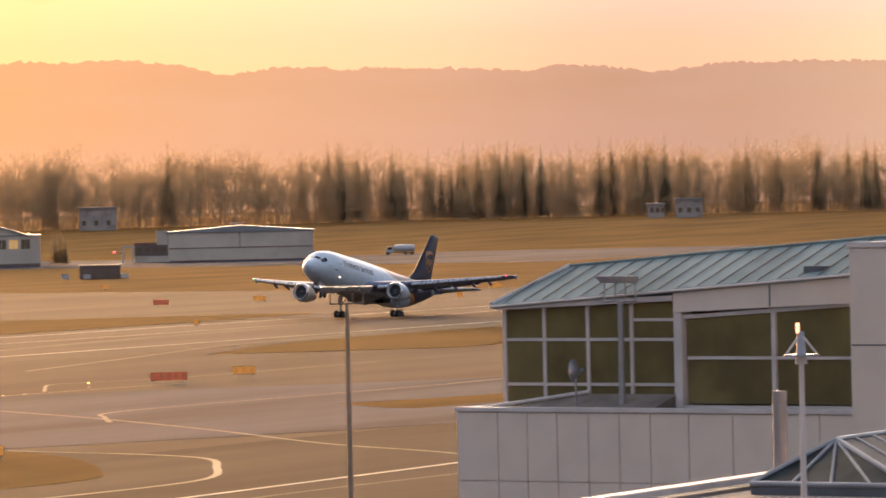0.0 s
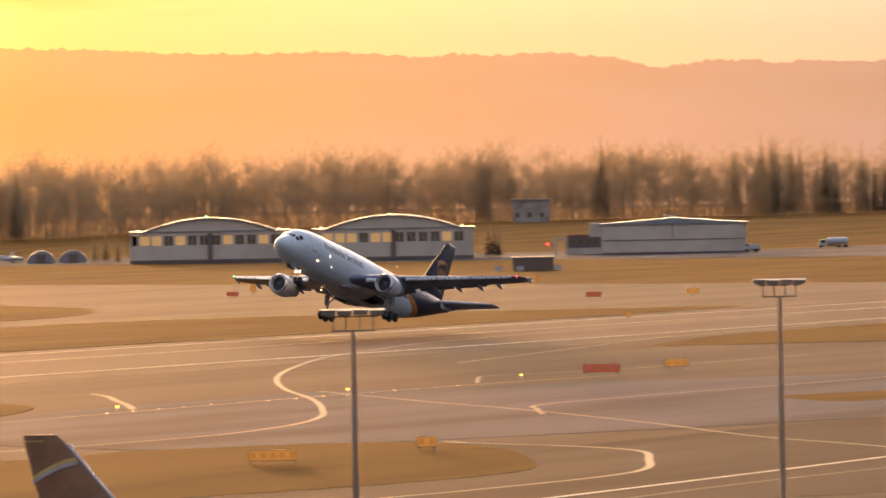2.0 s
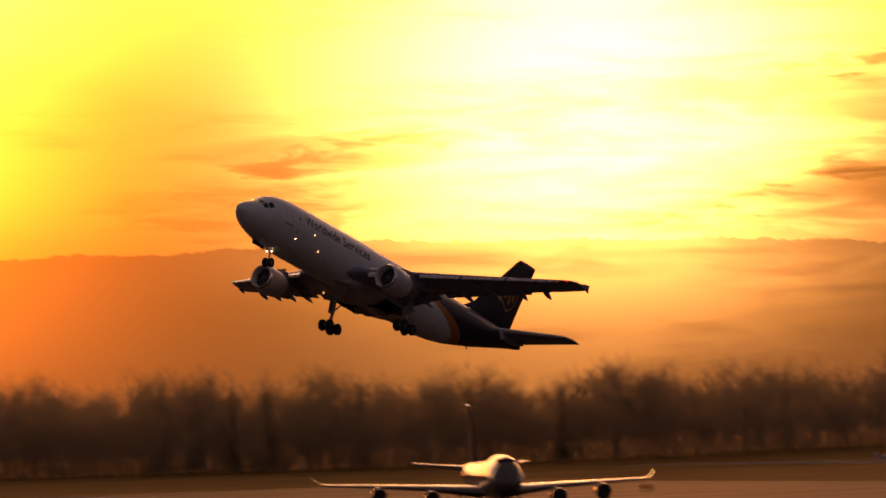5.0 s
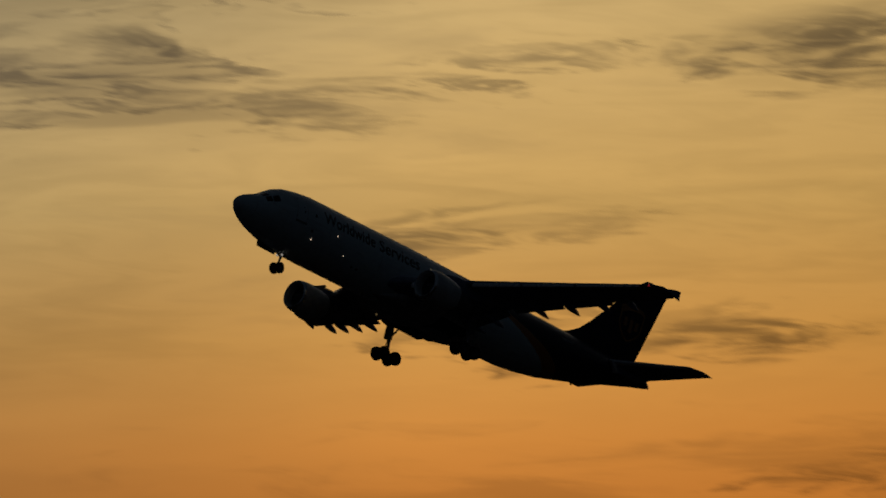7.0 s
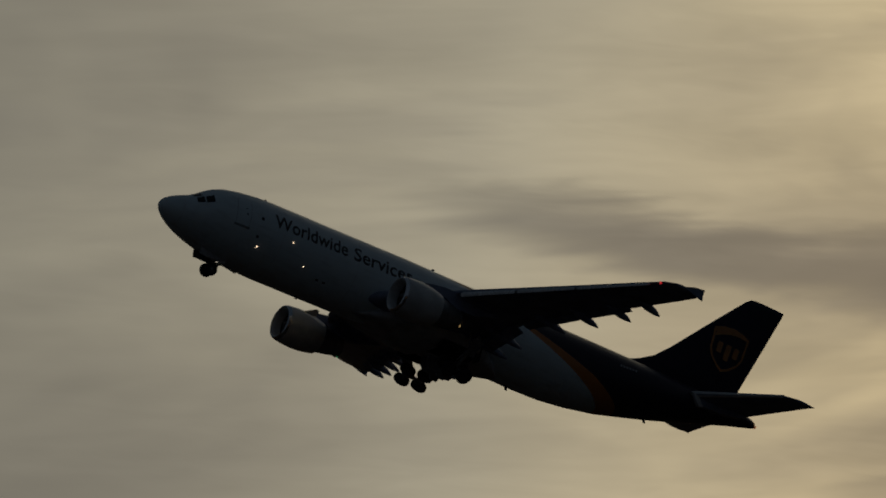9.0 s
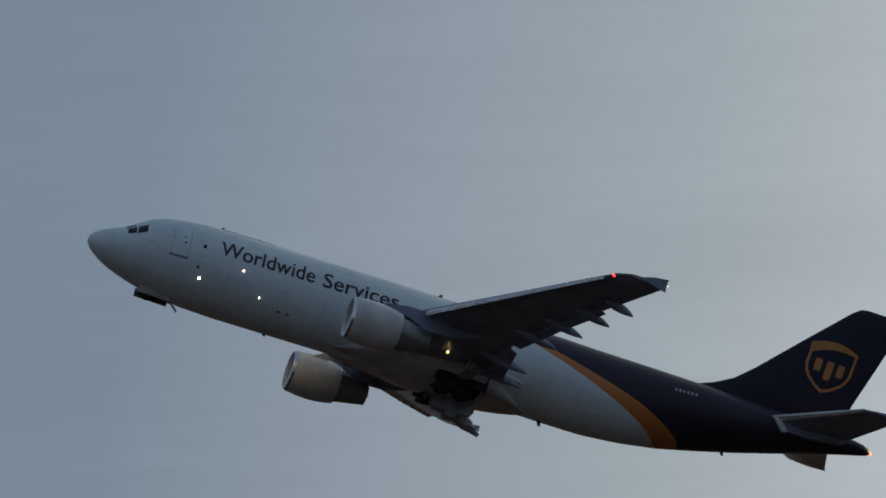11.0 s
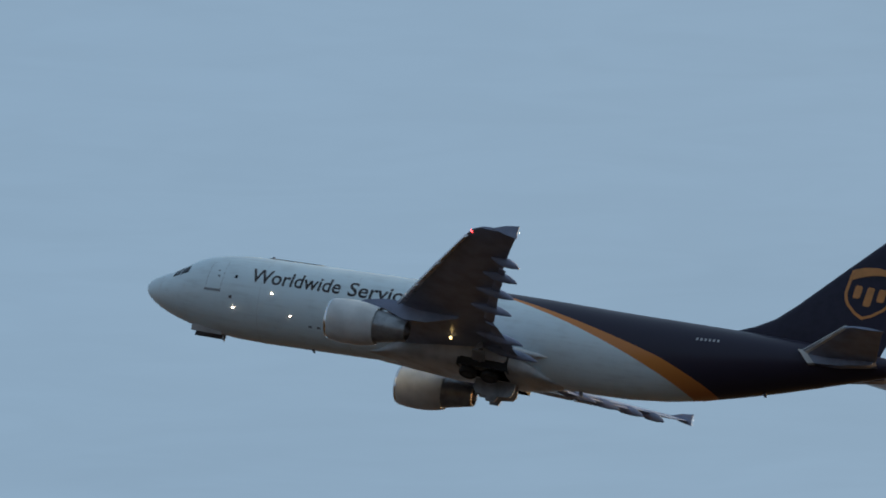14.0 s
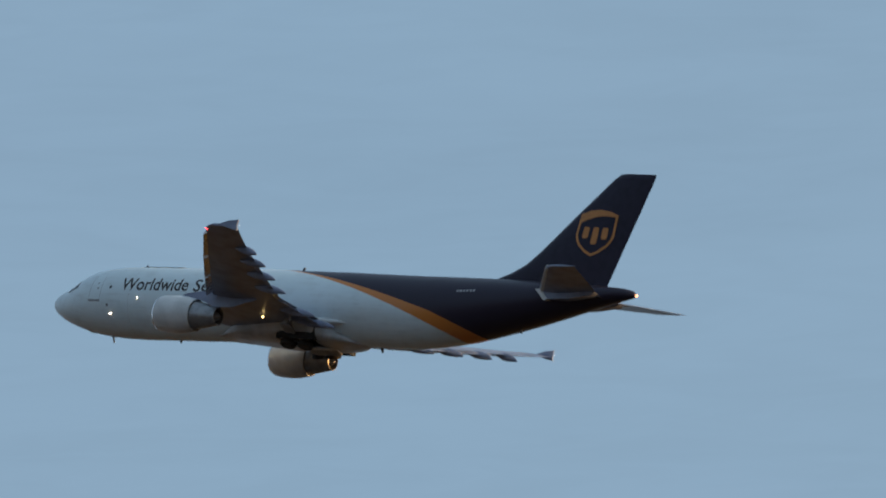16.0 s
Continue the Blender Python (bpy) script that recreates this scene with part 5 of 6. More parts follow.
part("roof", box(-5.15, 5.15, -0.3, 4.3, 3.1, 3.4, 0.03), M_HROOF, hut, "flat grey roof with a bright edge")
part("door", box(-1.0, 0.6, -0.07, -0.003, 0, 2.3), M_RUST, hut)
for x in (-4.2, -2.9, 2.4):
    part("panel", box(x, x + 1.1, -0.06, -0.003, 0.9, 2.4), M_RUST, hut)
for x, y in ((-3.2, -3.0), (-8.4, -2.0), (5.9, -1.5)):
    cart = thing("equipment_box", "small pale equipment box on the grass by the shed", "box", facing(-65.41, 1632) @ pose(x, y, 0), "boxes by the shed")
    part("body", box(-0.9, 0.9, 0, 0.9, 0.15, 1.2, 0.06), M_VAN, cart)
    part("lid", box(-0.95, 0.95, -0.04, 0.94, 1.2, 1.28, 0.02), M_HROOF, cart)
    for q in (-0.7, 0.6):
        part("foot", box(q, q + 0.12, 0.1, 0.8, 0, 0.15), M_RUST, cart)


# ---- signs and lights on the airfield ----
def guidance_sign(x, y, width, face, label, hh=0.95):
    az = math.degrees(math.atan2(-x, y))
    s = thing("guidance_sign", label, "sign", pose(x, y, 0.06, 0, 0, az), "airfield guidance signs")
    part("cabinet", box(-width / 2, width / 2, 0, 0.28, 0.28, 0.28 + hh, 0.03), M_SIGNBLK, s)
    part("face", box(-width / 2 + 0.04, width / 2 - 0.04, -0.02, -0.003, 0.32, 0.24 + hh), face, s)
    k = max(2, int(width / 0.7))
    for i in range(k):
        cx = -width / 2 + (i + 0.5) * width / k
        part("bar", box(cx - 0.16, cx + 0.16, -0.034, -0.023, 0.28 + hh * 0.25, 0.28 + hh * 0.75), M_SIGNTXT if face is M_SIGNRED else M_SIGNBAR, s)
    for cx in (-width / 2 + 0.2, width / 2 - 0.2):
        part("leg", box(cx - 0.05, cx + 0.05, 0.1, 0.18, -0.06, 0.28), M_GALV, s)


for x, y, w, f, hh in ((651.5, 290.5, 3.9, M_SIGNRED, 0.85), (671.5, 290.5, 2.5, M_SIGNYEL, 0.85), (440, 222.5, 3.5, M_SIGNYEL, 0.8), (464, 221.5, 1.5, M_SIGNYEL, 0.8), (1103, 493, 2.8, M_SIGNRED, 0.9), (1129, 485, 2.2, M_SIGNYEL, 0.9),
                       (1298, 593, 1.0, M_SIGNYEL, 1.0), (1134, 448, 1.1, M_SIGNYEL, 1.3), (1242, 483, 2.6, M_SIGNYEL, 0.9), (1149, 589, 2.2, M_SIGNRED, 0.8), (1199, 610, 1.2, M_SIGNYEL, 1.8), (868, 574, 2.8, M_SIGNYEL, 0.7), (720, 486, 2.2, M_SIGNRED, 0.8),
                       (1278, 808, 3.2, M_SIGNYEL, 1.0), (930, 410, 0.8, M_SIGNYEL, 0.7)):
    guidance_sign(x, y, w, f, "red mandatory airfield sign on the grass" if f is M_SIGNRED else "yellow airfield sign box on the grass", hh)


def ground_light(x, y):
    g = thing("edge_light", "small amber airfield light on a stake", "light", pose(x, y, 0.06), "airfield lights")
    part("stake", tube(bmesh.new(), (0, 0, -0.06), (0, 0, 0.35), 0.04), M_GALV, g)
    glow_dot("lens", g, M_AMBER, (0, 0, 0.43), 0.085)


for x, y in ((639, 294), (548, 293), (1112, 546), (1560, 752), (595, 292.5), (500, 300), (520, 296)):
    ground_light(x, y)


def flush_light(x, y):
    """A low inset light of the stop bar, with its glowing lens."""
    g = thing("stop_bar_light", "tiny amber light set in the taxiway", "light", pose(x, y, 0.045), "stop bar lights")
    part("rim", tube(bmesh.new(), (0, 0, -0.02), (0, 0, 0.05), 0.16, 0.12, 12), M_GALV, g)
    glow_dot("lens", g, M_AMBER, (0, 0, 0.055), 0.022)


for i in range(15):
    flush_light(543.5 + i * 5.4, 291.6 + 0.6 * math.sin(i * 0.5))


# ---- floodlight masts ----
def light_mast(x, y, az, hh=14.0):
    m = thing("floodlight_mast", "mast toned brown-grey for the haze, with a frame of flat floodlights", "floodlight", pose(x, y, 0, 0, 0, az), "floodlight masts")
    part("mast", tube(bmesh.new(), (0, 0, 0), (0, 0, hh - 1.0), 0.17, 0.1, 14), M_MAST, m)
    part("base", tube(bmesh.new(), (0, 0, 0), (0, 0, 0.5), 0.5, 0.45, 16), M_CONCRETE, m)
    fr = part("crossarm", tube(bmesh.new(), (-1.05, 0, hh - 1.0), (1.05, 0, hh - 1.0), 0.05, n=8), M_MAST, m)
    part("crossarm", tube(bmesh.new(), (-1.3, 0, hh - 0.3), (1.3, 0, hh - 0.3), 0.04, n=8), M_MAST, m)
    for cx in (-1.0, -0.35, 0.35, 1.0):
        part("strut", tube(bmesh.new(), (cx, 0, hh - 1.0), (cx, 0, hh - 0.2), 0.035, n=8), M_MAST, m)
    for i, cx in enumerate((-1.2, -0.4, 0.4, 1.2)):
        rings = [[Vector((cx + sx, sy, hh + sz)) for sx, sy, sz in ((-0.38, yy, zz), (0.38, yy, zz), (0.3, yy * 0.8, zz - 0.24 - 0.06 * (i == 0)), (-0.34, yy * 0.8, zz - 0.24))] for yy, zz in ((-0.45, 0.02 - 0.03 * (i % 2)), (0.5, 0.08))]
        part("floodlight", skin(bmesh.new(), rings), M_LAMPCASE, m)
    return m


for x, y, az in ((298.3, 146.3, -63.9), (380, 157.5, -67.5), (248.2, 149.8, -58.8)):
    light_mast(x, y, az)


# ---- glass-walled concourse building ----
def build_concourse():
    b = thing("concourse_building", "pale panelled airport building with tinted windows and teal roof", "building", pose(185.95, 73.63, 0, 0, 0, -110))
    part("front_wall", box(0, 15.2, 0.08, 0.4, 0, 13.25), M_WALL, b)
    part("side_wall", box(0.02, 0.4, 0.4, 12, 0, 13.25), M_WALL, b)
    joints = [0, 1.6, 2.74, 3.9, 5.09, 6.27, 7.44, 8.88, 10.51, 12.1, 13.68, 15.2]
    for x0, x1 in zip(joints, joints[1:]):
        part("wall_panel", box(x0 + 0.015, x1 - 0.015, 0, 0.075, 11.22, 13.22, 0.008), M_WALL, b)
        for k in range(3):
            part("wall_panel", box(x0 + 0.015, x1 - 0.015, 0, 0.075, 11.2 - 2.3 * (k + 1) + 0.03, 11.2 - 2.3 * k, 0.008), M_WALL, b)
    part("coping", box(-0.06, 15.2, -0.05, 0.45, 13.25, 13.38, 0.01), M_TRIM, b)
    part("coping", box(-0.06, 0.45, 0.452, 2.0, 13.25, 13.38, 0.01), M_TRIM, b)
    part("terrace", box(0.4, 15.2, 0.4, 12, 12.7, 13.05), M_ROOF, b)
    # sloping deck that rises to the foot of the left bay
    skin_pts = [(0.35, 0.46, 13.22), (6.9, 0.46, 13.22), (6.9, 1.9, 13.72), (3.6, 1.9, 13.72)]
    part("sloped_deck", skin(bmesh.new(), [[Vector(p) for p in skin_pts], [Vector((x, y, 13.05)) for x, y, _ in skin_pts]]), M_ROOF, b, "reddish grey sloping roof deck")
    part("deck_coping", tube(bmesh.new(), (0.3, 0.44, 13.3), (3.6, 1.86, 13.78), 0.06, n=8), M_TRIM, b)
    # window wall, left bay
    def pane(x0, x1, z0, z1a, z1b, y):
        bm = bmesh.new()
        skin(bm, [[Vector((x0, yy, z0)), Vector((x1, yy, z0)), Vector((x1, yy, z1b)), Vector((x0, yy, z1a))] for yy in (y, y + 0.03)])
        part("window_pane", bm, M_WINDOW, b)
    def bar(x0, x1, z0, z1, y0=1.93, y1=2.07):
        part("mullion", box(x0, x1, y0, y1, z0, z1, 0.008), M_TRIM, b)
    top = lambda x: 16.22 + (x - 0.2) * 0.036
    xs = [0.25, 1.81, 3.5, 5.18, 6.85]
    rows = [13.05, 13.99, 15.31]
    for i, (x0, x1) in enumerate(zip(xs, xs[1:])):
        for r in range(3):
            z0 = rows[r]
            za, zb = (rows[r + 1], rows[r + 1]) if r < 2 else (top(x0), top(x1))
            pane(x0 + 0.055, x1 - 0.055, z0 + 0.05, za - 0.05, zb - 0.05, 1.98)
        for z in rows[1:]:
            bar(x0 + 0.06, x1 - 0.06, z - 0.045, z + 0.045)
    bar(5.24, 6.79, 15.84, 15.93)
    for x in xs:
        bar(x - 0.06, x + 0.06, 13.05, top(x) - 0.02, 1.92, 2.08)
    part("eave", skin(bmesh.new(), [[Vector((x, 1.7, top(x) - 0.02)), Vector((x, 1.7, top(x) + 0.14)), Vector((x, 2.2, top(x) + 0.14)), Vector((x, 2.2, top(x) - 0.02))] for x in (0.1, 6.95)]), M_TRIM, b)
    # right bay, slightly proud, with a broad fascia
    part("pilaster", box(6.96, 7.24, 1.75, 2.2, 13.05, 16.1, 0.01), M_TRIM, b)
    f0, f1 = 15.95, 16.3
    part("fascia", skin(bmesh.new(), [[Vector((x, 1.72, za)), Vector((x, 1.72, zb)), Vector((x, 2.3, zb)), Vector((x, 2.3, za))] for x, za, zb in ((6.96, 16.1, 16.66), (15.2, 16.4, 17.3))]), M_WALL, b)
    part("fascia_joint", box(10.56, 10.6, 1.7, 1.718, 16.26, 17.0), M_SEAM, b)
    for x0, x1 in ((7.24, 10.58), (10.58, 15.2)):
        for z0, za, zb in ((13.4, 14.78, 14.78), (14.78, f0 + (x0 - 7.24) * 0.055, f0 + (x1 - 7.24) * 0.055)):
            pane(x0 + 0.06, x1 - 0.06, z0 + 0.05, za - 0.05, zb - 0.05, 1.93)
        bar(x0 + 0.07, x1 - 0.07, 14.73, 14.82, 1.86, 2.02)
        part("sill", box(x0 + 0.01, x1 - 0.01, 1.8, 2.1, 13.28, 13.4), M_TRIM, b)
        part("base_wall", box(x0 + 0.01, x1 - 0.01, 1.9, 2.1, 13.05, 13.275), M_SEAM, b)
        part("head_frame", skin(bmesh.new(), [[Vector((x, 1.85, z)), Vector((x, 1.85, z + 0.11)), Vector((x, 2.0, z + 0.11)), Vector((x, 2.0, z))] for x, z in ((x0, f0 - 0.04 + (x0 - 7.24) * 0.055), (x1, f0 - 0.04 + (x1 - 7.24) * 0.055))]), M_TRIM, b)
    bar(10.5, 10.66, 13.4, 16.1, 1.84, 2.04)
    # teal standing-seam roof, hipped at the end
    ze = lambda x: 16.36 + (x - 0.1) * 0.0625
    zr = lambda x: 17.42 + (x - 0.7) * 0.062
    e0, e1 = Vector((0.0, 1.66, ze(0))), Vector((15.25, 1.66, ze(15.25)))
    r0, r1 = Vector((0.8, 4.3, zr(0.8))), Vector((15.25, 4.3, zr(15.25)))
    bk0, bk1 = Vector((0.0, 8.0, ze(0))), Vector((15.25, 8.0, ze(15.25)))
    bm = bmesh.new()
    top_v = [bm.verts.new(p) for p in (e0, e1, r1, r0, bk0, bk1)]
    low_v = [bm.verts.new(p - Vector((0, 0, 0.12))) for p in (e0, e1, r1, r0, bk0, bk1)]
    for f in ((0, 1, 2, 3), (0, 3, 4), (3, 2, 5, 4)):
        bm.faces.new([top_v[i] for i in f])
        bm.faces.new([low_v[i] for i in reversed(f)])
    for i, j in ((0, 1), (1, 2), (2, 5), (5, 4), (4, 0)):
        bm.faces.new((top_v[i], low_v[i], low_v[j], top_v[j]))
    roof = part("roof", bm, M_TEAL, b, "teal standing-seam metal roof")
    for i in range(20):
        x = 0.5 + i * 0.745
        p = Vector((x, 1.66, ze(x) + 0.03))
        q = Vector((x, 4.3, zr(x) + 0.03)) if x > 0.85 else Vector((x, 3.2, 17.05))
        part("seam", tube(bmesh.new(), p, q, 0.016, n=6), M_TEAL_SEAM, roof)
    part("ridge_cap", tube(bmesh.new(), r0 + Vector((0, 0, 0.03)), r1 + Vector((0, 0, 0.03)), 0.045, n=8), M_TEAL, roof)
    part("hip_cap", tube(bmesh.new(), e0 + Vector((0, 0, 0.03)), r0 + Vector((0, 0, 0.03)), 0.06, n=8), M_TRIM, roof)
    part("gutter", tube(bmesh.new(), e0 + Vector((0, -0.05, -0.06)), e1 + Vector((0, -0.05, -0.06)), 0.04, n=8), M_TRIM, roof)
    # end wall under the hip and the tall block
    part("end_wall", box(0.19, 0.3, 2.1, 8, 13.05, 16.3), M_TRIM, b)
    part("back_wall", box(0.2, 15.2, 8.0, 8.2, 12, 16.4), M_WALL, b)
    tb = part("tall_block", box(15.25, 24, -0.5, 12, 0, 17.95), M_WALL, b, "plain pale grey wall block")
    part("joint", box(15.3, 24, -0.512, -0.502, 15.2, 15.24), M_SEAM, tb)
    part("cap", box(15.2, 24.1, -0.56, 12.05, 17.95, 18.1, 0.01), M_TRIM, tb)
    # roof vent
    part("roof_vent", box(11.6, 12.3, 2.0, 2.4, 17.15, 17.4, 0.02), M_SEAM, roof)


build_concourse()


def local_to_world(x, y, z):
    return pose(185.95, 73.63, 0, 0, 0, -110) @ Vector((x, y, z))


# floodlight frame on the terrace
q = local_to_world(5.4, 1.2, 13.05)
fl = thing("terrace_floodlight", "grey floodlight frame on a post on the terrace", "floodlight", pose(q.x, q.y, q.z, 0, 0, -69.8))
part("post", tube(bmesh.new(), (0, 0, 0), (0, 0, 3.4), 0.1, 0.085, 12), M_GALV, fl)
part("foot", box(-0.25, 0.25, -0.25, 0.25, 0, 0.08), M_GALV, fl)
part("crossarm", tube(bmesh.new(), (-0.48, 0, 3.4), (0.48, 0, 3.4), 0.03, n=8), M_GALV, fl)
for cx in (-0.45, -0.15, 0.15, 0.45):
    part("strut", tube(bmesh.new(), (cx, 0, 3.4), (cx, 0, 3.95), 0.022, n=8), M_GALV, fl)
part("lamp_tray", skin(bmesh.new(), [[Vector((-0.75, y, 4.14)), Vector((0.55, y, 4.12)), Vector((0.5, y * 0.8, 3.92)), Vector((-0.55, y * 0.8, 3.94))] for y in (-0.22, 0.22)]), M_GALV, fl)

# dish
q = local_to_world(3.8, 1.0, 13.05)
di = thing("satellite_dish", "small grey satellite dish on a pole", "dish", pose(q.x, q.y, q.z, 0, 0, -100))
part("pole", tube(bmesh.new(), (0, 0, 0), (0, 0, 1.3), 0.035, n=10), M_GALV, di)
rings = [[Vector((0.08 - 0.16 * r * r, 0.28 * r * math.cos(a), 1.38 + 0.34 * r * math.sin(a))) for a in [2 * math.pi * i / 24 for i in range(24)]] for r in (1.0, 0.8, 0.5, 0.2, 0.02)]
bm = skin(bmesh.new(), rings, caps=False)
part("reflector", bm, M_PANEL, di)
part("feed_arm", tube(bmesh.new(), (0.0, 0, 1.15), (-0.1, 0.55, 1.38), 0.025, n=8), M_PANEL, di)
part("feed_horn", box(-0.16, -0.04, 0.5, 0.68, 1.33, 1.44, 0.02), M_PANEL, di)
for x, s in ((0.9, 0.22), (4.3, 0.14), (1.7, 0.1), (6.4, 0.16)):
    q = local_to_world(x, 1.3, 13.05)
    vt = thing("vent_pipe", "stubby roof vent pipe on the terrace", "vent", pose(q.x, q.y, q.z), "roof vents")
    part("pipe", tube(bmesh.new(), (0, 0, 0), (0, 0, s + 0.1), 0.06, n=10), M_GALV, vt)
    part("cowl", tube(bmesh.new(), (0, 0, s + 0.1), (0, 0, s + 0.2), 0.12, 0.09, n=12), M_GALV, vt)

# near roof with skylight, duct and mast
nr = thing("lower_terminal", "low terminal block with a white roof edge and skylight", "building")
part("block", box(60, 150, 10, 38.3, 0, 14.55), M_WALL, nr)
part("roof_deck", box(60, 150, 10, 38.2, 14.552, 14.62), M_ROOF, nr)
part("coping", box(60, 150, 38.2, 38.62, 14.56, 14.76, 0.02), M_TRIM, nr, "sunlit white roof edge")
part("coping_band", box(60, 150, 37.6, 38.0, 14.622, 14.68), M_ROOF, nr)
sz = 14.8
part("skylight_curb", skin(bmesh.new(), [[Vector((105.5, 33.8, z)), Vector((122.6, 34.0, z)), Vector((122.6, 37.6, z)), Vector((106.7, 37.0, z))] for z in (14.622, sz)]), M_SEAM, nr)
bm = bmesh.new()
P = [Vector(p) for p in ((105.5, 33.8, sz + 0.003), (122.6, 34.0, sz + 0.003), (122.6, 37.6, sz + 0.003), (106.7, 37.0, sz + 0.003), (107.5, 35.75, 15.5), (121.0, 36.0, 15.5))]
vs = [bm.verts.new(p) for p in P]
for f in ((0, 1, 5, 4), (1, 2, 5), (2, 3, 4, 5), (3, 0, 4), (3, 2, 1, 0)):
    bm.faces.new([vs[i] for i in f])
sg = part("skylight_glass", bm, M_SKYGLASS, nr, "dull tinted skylight glass")
for a, c in ((0, 4), (3, 4), (4, 5), (0, 3), (0, 1)):
    part("glazing_bar", tube(bmesh.new(), P[a], P[c], 0.05, n=8), M_GALV, sg)
for k in (0.25, 0.5, 0.75):
    part("glazing_bar", tube(bmesh.new(), P[0].lerp(P[3], k), P[4], 0.03, n=6), M_GALV, sg)
for k in range(1, 14):
    part("glazing_bar", tube(bmesh.new(), P[0].lerp(P[1], k / 14), P[4].lerp(P[5], k / 14), 0.03, n=6), M_GALV, sg)
du = thing("spiral_duct", "tall spiral-wound steel duct", "duct", pose(141.9, 48.5, 0))
part("tube", tube(bmesh.new(), (0, 0, 0), (0, 0, 15.2), 0.16, n=18), M_GALV, du)
for i in range(40):
    part("seam_ring", tube(bmesh.new(), (0, 0, 12.0 + i * 0.08), (0, 0, 12.012 + i * 0.08), 0.166, n=18), M_GALV, du)
ps = thing("beacon_pole", "white pole with a braced beacon head", "pole", pose(98.5, 33.3, 14.62))
part("pole", tube(bmesh.new(), (0, 0, 0), (0, 0, 2.45), 0.05, 0.04, 12), M_TRIM, ps)
part("collar", tube(bmesh.new(), (0, 0, 2.4), (0, 0, 2.52), 0.1, 0.08, 12), M_TRIM, ps)
part("disc", tube(bmesh.new(), (0, 0, 2.52), (0, 0, 2.55), 0.27, 0.27, 20), M_PANEL, ps)
part("head", tube(bmesh.new(), (0, 0, 2.55), (0, 0, 2.9), 0.08, 0.05, 12), M_PANEL, ps)
part("rod", tube(bmesh.new(), (-0.03, 0.04, 2.88), (-0.03, 0.04, 3.03), 0.028, n=8), M_LAMP_RED, ps)
for a in (20, 140, 260):
    c, s = math.cos(radians(a)), math.sin(radians(a))
    part("brace", tube(bmesh.new(), (0.27 * c, 0.27 * s, 2.56), (0.04 * c, 0.04 * s, 2.82), 0.016, n=6), M_TRIM, ps)


# ---- small things far across the field ----
def light_aircraft(az, d, turn):
    a = thing("light_aircraft", "small white light aircraft parked on the far grass", "airplane", facing(az, d) @ pose(0, 0, rise(d, 0), 0, 0, turn), "parked light aircraft")
    rings = [[Vector((x, r * math.cos(q), 1.35 + r * 1.1 * math.sin(q))) for q in [2 * math.pi * i / 14 for i in range(14)]] for x, r in ((3.6, 0.2), (3.2, 0.5), (1.0, 0.65), (-1.0, 0.55), (-4.4, 0.16))]
    part("fuselage", skin(bmesh.new(), rings), M_VAN, a)
    for s in (1, -1):
        part("wing", skin(bmesh.new(), [foil((1.6, s * y, 2.0), c, 1.0) for y, c in ((0.0, 1.6), (5.5, 1.1))]), M_VAN, a)
        part("main_wheel", tube(bmesh.new(), (0.3, s * 1.2, 0.25), (0.3, s * 1.35, 0.25), 0.25, n=12), M_TYRE, a)
        part("leg", tube(bmesh.new(), (0.3, s * 1.25, 0.25), (0.3, s * 0.4, 1.0), 0.05, n=6), M_STEEL, a)
    part("fin", skin(bmesh.new(), [foil((x, 0, z), c, 0.9, up=(0, 1, 0)) for z, x, c in ((1.4, -3.2, 1.2), (2.9, -3.9, 0.7))]), M_VAN, a)
    part("nose_wheel", tube(bmesh.new(), (3.0, -0.07, 0.22), (3.0, 0.07, 0.22), 0.22, n=12), M_TYRE, a)


for az, d, turn in ((-61.0, 2060, 10), (-60.5, 2080, 160), (-60.05, 2050, 20), (-60.9, 2120, 185), (-59.75, 2090, 5)):
    light_aircraft(az, d, turn)
for az in (-61.25, -61.52):
    sh = thing("domed_shelter", "low pale domed shelter beyond the taxiway", "shelter", facing(az, 2040), "domed shelters")
    n = 14
    rings = [[Vector((4.2 * math.cos(math.pi * i / n), y, 3.8 * math.sin(math.pi * i / n))) for i in range(n + 1)] for y in (0, 9)]
    part("shell", skin(bmesh.new(), rings), M_HROOF, sh)
    part("door", box(-1.4, 1.4, -0.08, -0.003, 0, 2.6), M_RUST, sh)


